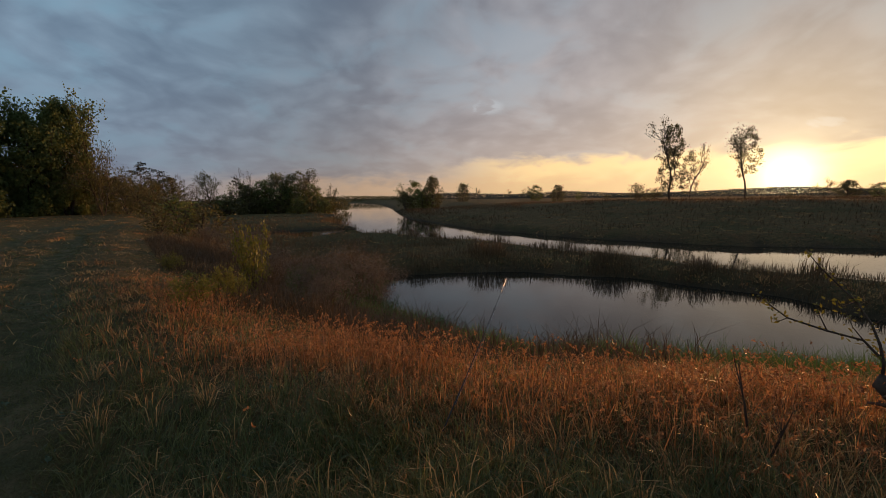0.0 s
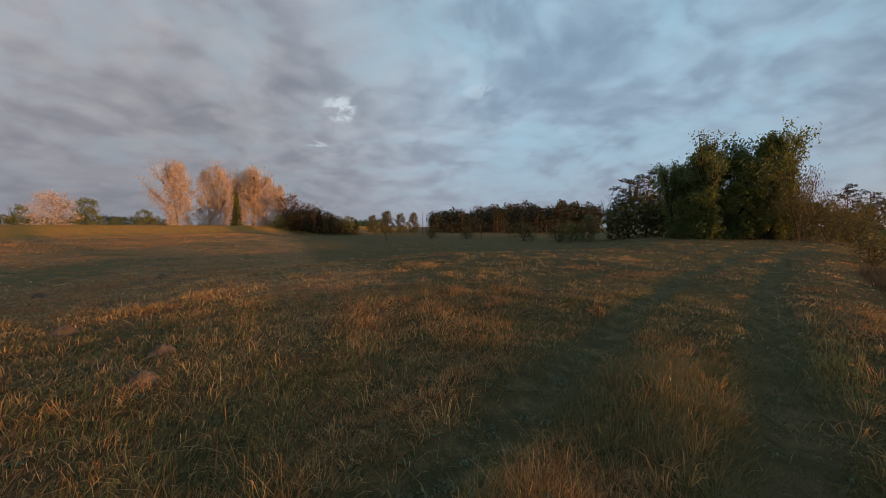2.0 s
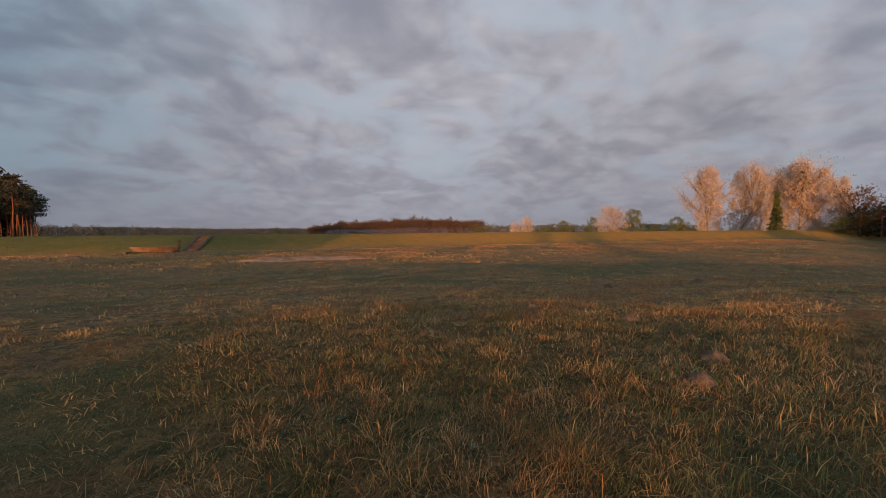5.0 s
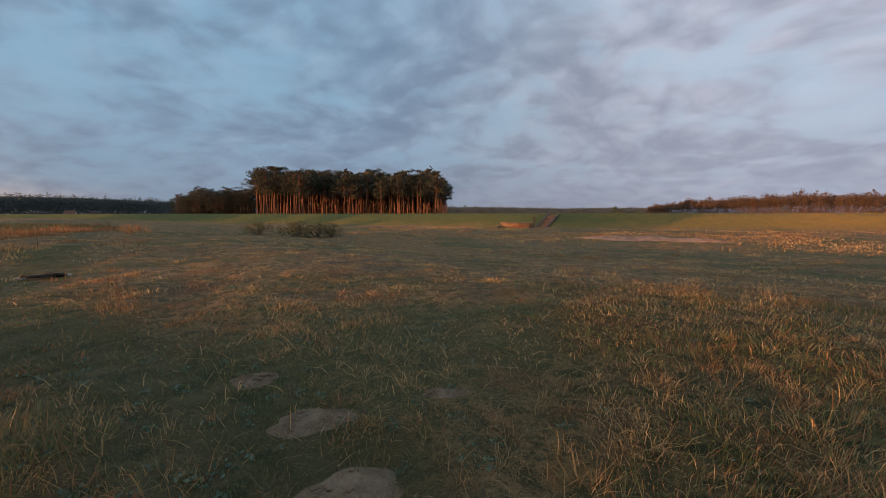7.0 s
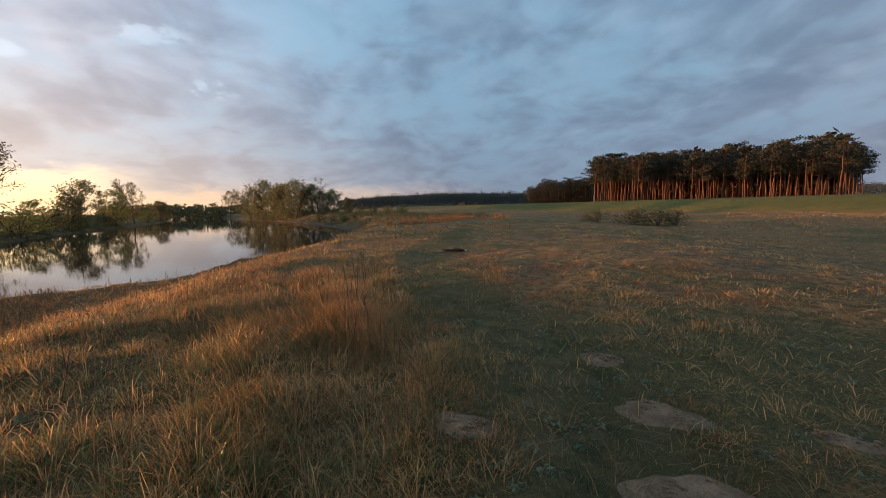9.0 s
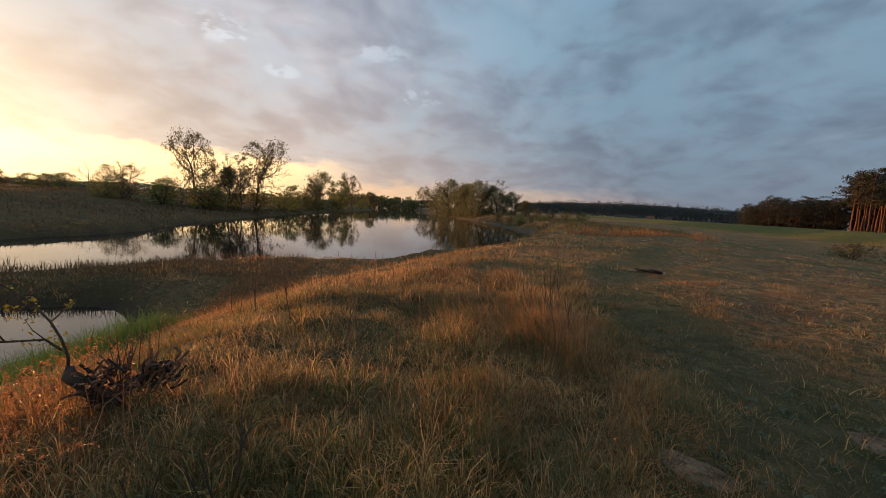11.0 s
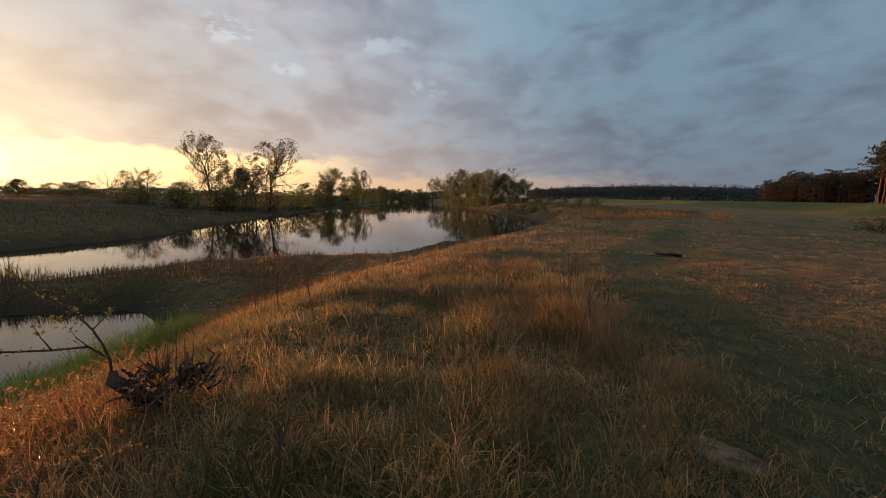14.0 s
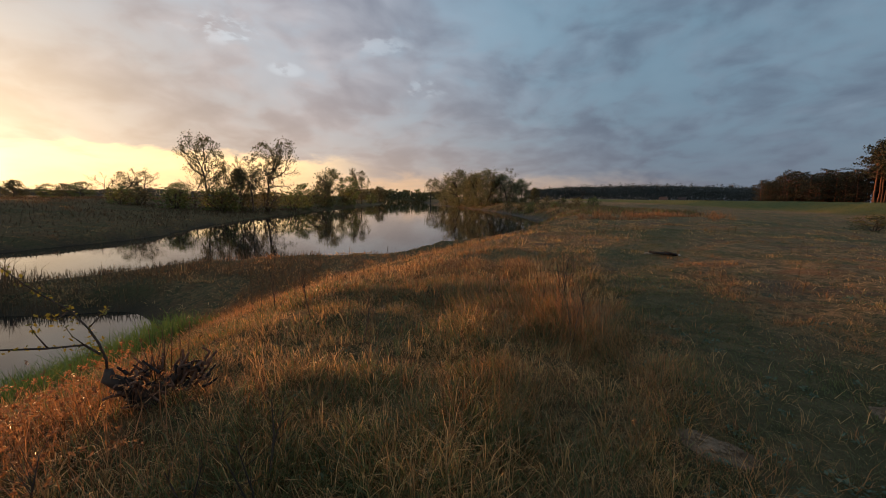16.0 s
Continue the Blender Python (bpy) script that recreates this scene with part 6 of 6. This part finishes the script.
def make_mole_hill(cx, cy, a, seed):
    rng = seeded(seed)
    g, n, m = Geo(), 22, 6
    u = np.linspace(0, 2 * np.pi, n, endpoint=False)
    z0 = ground_at(cx, cy)
    v = [(cx, cy, z0 + a * 0.85)]
    for k in range(1, m + 1):
        t = k / m
        x, y = cx + np.cos(u) * a * t * 1.2 * (1 + 0.1 * np.sin(3 * u + seed)), cy + np.sin(u) * a * t * 1.2
        v += list(zip(x, y, z0 + a * 0.85 * (1 - t ** 1.7) - 0.02 * (k == m) + rng.normal(size=n) * 0.012))
    f = [(0, 1 + j, 1 + (j + 1) % n) for j in range(n)]
    for k in range(m - 1):
        for j in range(n):
            p, q = 1 + k * n + j, 1 + k * n + (j + 1) % n
            f += [(p, p + n, q + n), (p, q + n, q)]
    g.add(v, f)
    c = np.stack([rng.normal(size=26) * a * 0.7 + cx, rng.normal(size=26) * a * 0.7 + cy, np.full(26, z0 + a * 0.2)], 1)
    tagged(new("mole_hill", g.mesh("mole_hill", SOIL, True)), "small mole hill of crumbly brown soil", "mole hill", "mole hills")


def make_stump():
    rng = seeded(90)
    bx, by = 2.98, 2.30
    z = ground_at(bx, by)
    # local x runs along the bank, y away from the path, z up
    root = thing("pruned_stump", "gnarled cut-back willow stump with dark stubs and one leafy shoot", "stump", place=Matrix.Translation((bx, by, z)) @ pose(0, 0, 0, 0, 0, -53))
    w = Geo()
    path = np.array([(0.03, 0, -0.15), (0.0, 0.0, 0.04), (-0.07, 0.01, 0.14), (-0.14, 0.02, 0.21), (-0.20, 0.02, 0.27), (-0.20, 0.02, 0.33)])
    w.tube(path + rng.normal(size=path.shape) * 0.006, [0.085, 0.070, 0.056, 0.052, 0.046, 0.022], 11)
    w.tube([(0.0, 0.0, 0.0), (0.08, 0.02, 0.10), (0.19, 0.03, 0.15), (0.30, 0.02, 0.17)], [0.058, 0.05, 0.04, 0.018], 10)
    part("trunk", w.mesh("trunk", BARK, True), root, "dark gnarled stump")
    for k in range(120):
        p = np.array([rng.uniform(-0.12, 0.42), rng.uniform(-0.12, 0.12), rng.uniform(0.06, 0.26)])
        d = np.array([(p[0] - 0.10) * 2.2 + rng.normal() * 0.45, rng.normal() * 0.6, rng.uniform(0.0, 1.3)])
        d /= np.linalg.norm(d)
        ln, thick = rng.uniform(0.06, 0.15), rng.uniform(0.5, 1.05)
        g = Geo()
        g.tube([p, p + d * ln * 0.5 + rng.normal(size=3) * 0.012, p + d * ln + rng.normal(size=3) * 0.022], [0.016 * thick, 0.013 * thick, 0.009 * thick], 6)
        part("stub", g.mesh("stub", CHAR if k % 4 == 0 else STUB, False), root)
    for k in range(11):
        p = np.array([rng.uniform(0.02, 0.26), rng.uniform(-0.08, 0.08), 0.12])
        e = p + np.array([rng.normal() * 0.07, rng.normal() * 0.06, rng.uniform(0.28, 0.52)])
        g = Geo()
        g.tube([p, (p + e) / 2 + rng.normal(size=3) * 0.015, e], [0.0045, 0.0035, 0.0018], 5)
        part("twig", g.mesh("twig", BROWN_LEAF, True), root)
    shoots = [([(-0.20, 0.02, 0.30), (-0.20, 0.03, 0.42), (-0.35, 0.06, 0.53), (-0.60, 0.05, 0.55), (-0.90, 0.02, 0.60), (-1.05, -0.02, 0.69), (-1.20, -0.05, 0.80)], 0.011),
              ([(-0.20, 0.03, 0.40), (-0.24, 0.05, 0.52), (-0.31, 0.08, 0.64), (-0.43, 0.10, 0.78), (-0.58, 0.10, 0.89), (-0.70, 0.08, 0.99), (-0.83, 0.06, 1.12)], 0.010),
              ([(-0.60, 0.05, 0.55), (-0.66, 0.02, 0.66), (-0.70, 0.0, 0.76)], 0.005), ([(-0.43, 0.10, 0.78), (-0.52, 0.05, 0.74), (-0.62, 0.0, 0.80)], 0.005),
              ([(-0.31, 0.08, 0.64), (-0.20, 0.12, 0.72), (-0.12, 0.14, 0.78)], 0.005), ([(-0.90, 0.02, 0.60), (-0.98, 0.06, 0.55), (-1.04, 0.08, 0.56)], 0.004),
              ([(-0.35, 0.06, 0.53), (-0.42, 0.0, 0.62), (-0.46, -0.02, 0.70)], 0.004)]
    for pts, rad in shoots:
        pts = [(-0.20 + (p[0] + 0.20) * 0.72, p[1], p[2]) for p in pts]
        g, leaf = Geo(), Geo()
        g.tube(pts, np.linspace(rad, rad * 0.3, len(pts)), 6)
        pts = np.array(pts)
        for k in range(2, len(pts)):
            m = 13
            q = pts[k - 1] + (pts[k] - pts[k - 1]) * rng.uniform(0, 1, (m, 1))
            leaf.leaves(q + rng.normal(size=(m, 3)) * 0.018, 0.032, rng, 0.55)
        shoot = part("shoot", g.mesh("shoot", BARK, True), root, "thin crooked living shoot")
        part("leaf_sprays", leaf.mesh("leaf_sprays", YELLOW_LEAF), shoot, "small yellow-green spring leaves")


def make_weed(x, y, tall, seed, name="dry_weed", label="tall dry weed stalk with bare side twigs"):
    rng = seeded(seed)
    root = thing(name, label, "weed", "dry weeds", Matrix.Translation((x, y, ground_at(x, y))))
    for k in range(2):
        a = rng.uniform(0, 6.28)
        end = np.array([math.cos(a) * 0.12, math.sin(a) * 0.12, tall * rng.uniform(0.7, 1.0)])
        pts = np.array([(0, 0, -0.05), end * 0.5 + rng.normal(size=3) * 0.02, end])
        g = Geo()
        g.tube(pts, [0.0068, 0.0052, 0.0024], 5)
        stem = part("stem", g.mesh("stem", BARK), root)
        for j in range(6):
            t = rng.uniform(0.45, 1.0)
            p = pts[1] + (pts[2] - pts[1]) * (t - 0.45) / 0.55
            g = Geo()
            g.tube([p, p + np.array([rng.normal() * 0.06, rng.normal() * 0.06, rng.uniform(0.06, 0.16)])], [0.0020, 0.0010], 4)
            part("twig", g.mesh("twig", BARK), stem)
    h = Geo()
    top = np.array([0, 0, tall * 0.9])
    h.leaves(top + rng.normal(size=(26, 3)) * np.array([0.04, 0.04, 0.12]), 0.016, rng, 0.5)
    tagged(part("seed_heads", h.mesh("seed_heads", BROWN_LEAF), root), kind="stuff")


def make_fire_ring():
    rng = seeded(95)
    x, y = 11.5, -6.9
    root = thing("fire_place", "old camp fire with charred logs and pale stones in short grass", "fire place", place=Matrix.Translation((x, y, ground_at(x, y))) @ pose(0, 0, 0, 0, 0, 60) @ Matrix.Scale(0.78, 4))
    for k, (a, b, r) in enumerate((((-0.45, -0.05, 0.07), (0.35, 0.08, 0.10), 0.055), ((-0.2, 0.12, 0.08), (0.48, -0.06, 0.12), 0.045), ((-0.5, 0.05, 0.06), (-0.05, -0.02, 0.16), 0.04))):
        g = Geo()
        p, q = np.array(a), np.array(b)
        g.tube([p, (p + q) / 2 + rng.normal(size=3) * 0.015, q], [r, r * 0.95, r * 0.8], 9)
        part("log", g.mesh("log", CHAR, True), root, "charred black log")
    for k in range(9):
        t = k / 8 - 0.5
        v, f = ico(0.075 * rng.uniform(0.7, 1.3), rng)
        g = Geo()
        g.add(v * np.array([1.2, 0.9, 0.75]) + np.array([t * 1.05, -0.16 + 0.05 * rng.normal() + 0.25 * t * t, 0.035]), f)
        part("stone", g.mesh("stone", BIRCHWOOD, True), root, "pale rounded stone")


def ico(r, rng):
    bm = bmesh.new()
    bmesh.ops.create_icosphere(bm, subdivisions=2, radius=1.0)
    v = np.array([p.co[:] for p in bm.verts]) * r
    v *= 1 + rng.normal(size=(len(v), 1)) * 0.06
    f = np.array([[p.index for p in q.verts] for q in bm.faces])
    bm.free()
    return v, f


def make_rod():
    """A fishing rod propped in the bank grass, its tip over the pond."""
    a, b = np.array([-0.02, 2.45, 0.06]), np.array([0.56, 3.5, 0.86])
    root = thing("fishing_rod", "thin dark fishing rod leaning in the bank grass", "fishing rod", place=Matrix.Translation(a))
    d = b - a
    g = Geo()
    t = np.linspace(0, 1, 8)
    pts = d[None, :] * t[:, None] + np.array([0, 0, 1])[None, :] * (-0.05 * t * (1 - t))[:, None]
    g.tube(pts, np.linspace(0.0055, 0.0012, 8), 7)
    part("blank", g.mesh("blank", BLACK, True), root)
    for k in (0.15, 0.38, 0.58, 0.76, 0.90):
        c = d * k + np.array([0, 0, -0.012])
        u = np.linspace(0, 2 * np.pi, 11)
        ring = np.stack([np.cos(u) * 0.010, np.zeros(11), np.sin(u) * 0.010], 1) + c
        h = Geo()
        h.tube(ring, np.full(11, 0.0018), 4, cap=False)
        part("line_guide", h.mesh("line_guide", BLACK, True), root)
    h = Geo()
    h.tube([d * 0.15 + np.array([0, 0, -0.02]), d * 0.6 + np.array([0, 0, -0.06]), d], [0.0006, 0.0006, 0.0006], 3)
    part("line", h.mesh("line", STEEL), root)


def make_culvert():
    """A low sluice wall in the foot of the dike, with a flight of steps up to the crest."""
    x, y, z = spot(185.0, 59.3)
    root = thing("sluice_outlet", "weathered reddish concrete sluice wall with steps up the dike", "sluice", place=Matrix.Translation((x, y, z)) @ pose(0, 0, 0, 0, 0, -15))
    for name, lo, hi, m, label in (("headwall", (-2.2, -0.9, -0.5), (2.6, -0.55, 0.62), CONCRETE, ""), ("cap_beam", (-2.35, -1.0, 0.62), (2.75, -0.25, 0.80), CONCRETE, ""),
                                   ("wing_wall", (-2.35, -0.55, -0.5), (-2.05, 1.3, 0.35), CONCRETE, ""), ("wing_wall", (2.45, -0.55, -0.5), (2.75, 1.3, 0.25), CONCRETE, ""), ("gate", (-0.7, -0.56, -0.4), (0.9, -0.48, 0.45), RUST, "rusty sluice gate")):
        g = Geo()
        g.box(lo, hi)
        part(name, g.mesh(name, m), root, label)
    for k in range(14):
        g = Geo()
        g.box((-3.9, -0.8 - 0.5 * k, -0.15 + 0.145 * k), (-2.75, -0.3 - 0.5 * k, 0.08 + 0.145 * k))
        part("step", g.mesh("step", CONCRETE), root)
    for sx in (-4.1, -2.6):
        g = Geo()
        g.tube([(sx, 0.1, 0.06), (sx, -0.7, 0.14), (sx, -7.6, 2.24)], [0.16, 0.16, 0.16], 4)
        part("kerb", g.mesh("kerb", CONCRETE), root)
    g = Geo()
    g.tube([(-2.3, -0.7, 0.75), (-2.3, -0.7, 1.45)], [0.09, 0.09], 7)
    g.box((-2.45, -0.82, 1.35), (-2.15, -0.58, 1.6))
    part("gate_spindle", g.mesh("gate_spindle", RUST), root, "rusty gate spindle")


def make_dike_steps():
    """A pale flight of steps with kerbs, running down the far stretch of the dike."""
    ax, ay, _ = spot(96.6, 172)
    bx, by, _ = spot(92.4, 160)
    a, b = np.array([ax, ay, ground_at(ax, ay)]), np.array([bx, by, ground_at(bx, by)])
    root = thing("dike_steps", "pale concrete steps with side kerbs down the dike", "steps", place=Matrix.Translation(a))
    d = b - a
    side = np.array([-d[1], d[0], 0.0])
    side /= np.linalg.norm(side)
    for sgn in (-1, 1):
        p = [d * t + side * sgn * 0.9 + np.array([0, 0, ground_at(*(a + d * t)[:2]) - (a + d * t)[2] + 0.22]) for t in np.linspace(0, 1, 9)]
        g = Geo()
        g.tube(p, np.full(9, 0.14), 5)
        part("kerb", g.mesh("kerb", PLASTER), root)
    for k in range(14):
        t = (k + 0.5) / 14
        c = a + d * t
        z = ground_at(c[0], c[1]) - a[2]
        g = Geo()
        g.tube([d * t - side * 0.85 + np.array([0, 0, z - d[2] * t + 0.08]), d * t + side * 0.85 + np.array([0, 0, z - d[2] * t + 0.08])], [0.12, 0.12], 5)
        part("step", g.mesh("step", CONCRETE), root)


def make_heap(az, d, long, broad, tall, seed, label, material):
    """A long low heap, rounded and uneven."""
    x0, y0, z0 = spot(az, d)
    rng = seeded(seed)
    g, n, m = Geo(), 40, 7
    u = np.linspace(0, 2 * np.pi, n, endpoint=False)
    edge = 1 + 0.12 * np.sin(3 * u + seed) + 0.07 * np.sin(5 * u)
    c, s = math.cos(radians(az)), math.sin(radians(az))
    v = [(x0, y0, z0 + tall)]
    for k in range(1, m + 1):
        t = k / m
        p, q = np.cos(u) * long * t * edge, np.sin(u) * broad * t * edge
        x, y = x0 + p * c - q * s, y0 + p * s + q * c
        v += list(zip(x, y, height(x, y) + tall * (1 - t ** 2) * (1 + 0.15 * np.sin(p * 1.7)) - 0.05 * (k == m) + rng.normal(size=n) * 0.02))
    f = [(0, 1 + j, 1 + (j + 1) % n) for j in range(n)]
    for k in range(m - 1):
        for j in range(n):
            a, b = 1 + k * n + j, 1 + k * n + (j + 1) % n
            f += [(a, a + n, b + n), (a, b + n, b)]
    g.add(v, f)
    tagged(new("soil_mound", g.mesh("soil_mound", material, True)), label, "soil")


def make_house(az, d, long, deep, wall, ridge, turn, label, group="far houses"):
    x, y, z = spot(az, d)
    root = thing("house", label, "house", group, Matrix.Translation((x, y, z)) @ pose(0, 0, 0, 0, 0, turn))
    g = Geo()
    g.box((-long / 2, -deep / 2, -0.4), (long / 2, deep / 2, wall))
    g.add([(-long / 2, -deep / 2, wall), (-long / 2, deep / 2, wall), (-long / 2, 0, ridge), (long / 2, -deep / 2, wall), (long / 2, deep / 2, wall), (long / 2, 0, ridge)], [(0, 2, 1), (3, 4, 5)])
    part("wall", g.mesh("wall", PLASTER), root)
    for sgn in (-1, 1):
        g = Geo()
        e, o, th = deep / 2 + 0.45, long / 2 + 0.4, 0.18
        drop = wall - 0.45 * (ridge - wall) / (deep / 2)
        p = [(-o, sgn * e, drop), (o, sgn * e, drop), (o, 0, ridge), (-o, 0, ridge)]
        v = p + [(a, b, c + th) for a, b, c in p]
        g.add(v, [(0, 1, 2), (0, 2, 3), (4, 6, 5), (4, 7, 6), (0, 4, 5), (0, 5, 1), (1, 5, 6), (1, 6, 2), (2, 6, 7), (2, 7, 3), (3, 7, 4), (3, 4, 0)])
        part("roof", g.mesh("roof", ROOF), root, "dark red tiled roof slope")
    for k in range(max(2, int(long / 3))):
        wx = -long / 2 + (k + 0.5) * long / max(2, int(long / 3))
        for sgn in (-1, 1):
            g = Geo()
            g.box((wx - 0.5, sgn * (deep / 2 + 0.02) - 0.03, 0.9), (wx + 0.5, sgn * (deep / 2 + 0.02) + 0.03, 2.2))
            part("window", g.mesh("window", GLASS), root)
    g = Geo()
    g.box((long * 0.2, -0.3, ridge - 0.7), (long * 0.2 + 0.6, 0.3, ridge + 0.8))
    part("chimney", g.mesh("chimney", ROOF), root)


def make_pole(az, d, tall):
    x, y, z = spot(az, d)
    root = thing("utility_pole", "bare wooden utility pole with a cross arm", "pole", place=Matrix.Translation((x, y, z)))
    g = Geo()
    g.tube([(0, 0, -0.3), (0, 0, tall)], [0.16, 0.11], 8)
    part("pole", g.mesh("pole", BARK, True), root)
    g = Geo()
    g.box((-0.9, -0.06, tall - 0.7), (0.9, 0.06, tall - 0.55))
    part("cross_arm", g.mesh("cross_arm", BARK), root)


for i, row in enumerate(PATCHES):
    make_sand_patch(*row, 300 + i)
for i, row in enumerate(MOLE_HILLS):
    make_mole_hill(*row, 320 + i)
make_stump()
make_weed(6.75, 2.75, 1.05, 1)
make_weed(6.55, 2.95, 0.8, 2)
for k, (x, y, tall) in enumerate(((1.85, 2.15, 0.50), (1.85, 1.35, 0.52), (1.85, 1.02, 0.55), (2.25, 1.12, 0.62), (1.95, 2.35, 0.55), (4.4, 0.9, 0.6), (5.2, 1.7, 0.7))):
    make_weed(x, y, tall, 10 + k, label="thin dark dry weed stalk standing in the tall grass")
for k, (x, y, tall) in enumerate(((6.3, -2.0, 0.85), (5.6, -1.5, 0.7), (6.9, -2.3, 0.9), (5.0, -1.9, 0.7), (4.4, -1.5, 0.6), (7.4, -2.6, 0.85))):
    make_weed(x, y, tall, 30 + k, "dock_weed", "reddish-brown dead dock stalk with seed heads in a tussock")
make_fire_ring()
make_rod()
make_culvert()
make_dike_steps()
make_heap(169.0, 43, 6.6, 1.3, 0.34, 7, "long low heap of bare soil on the meadow, coloured sunlit orange", SUNLIT_SOIL)
make_heap(192.0, 52, 1.2, 0.7, 0.4, 9, "small heap of pale soil below the dike", SAND)
make_house(96.3, 200, 9, 7, 2.6, 5.0, 98, "long low house with dark red roof behind the dike")
make_house(238.6, 520, 8, 6, 2.6, 5.4, 40, "far house with red roof below the wooded rise")
make_house(236.6, 530, 7, 6, 2.6, 5.2, 60, "far pale house below the wooded rise")
make_pole(85.1, 165, 9.0)
make_grass()
make_arching_tufts()
make_tussocks()
make_rosettes()
make_thatch()
make_turf()
make_tall_stalks()
make_reeds()
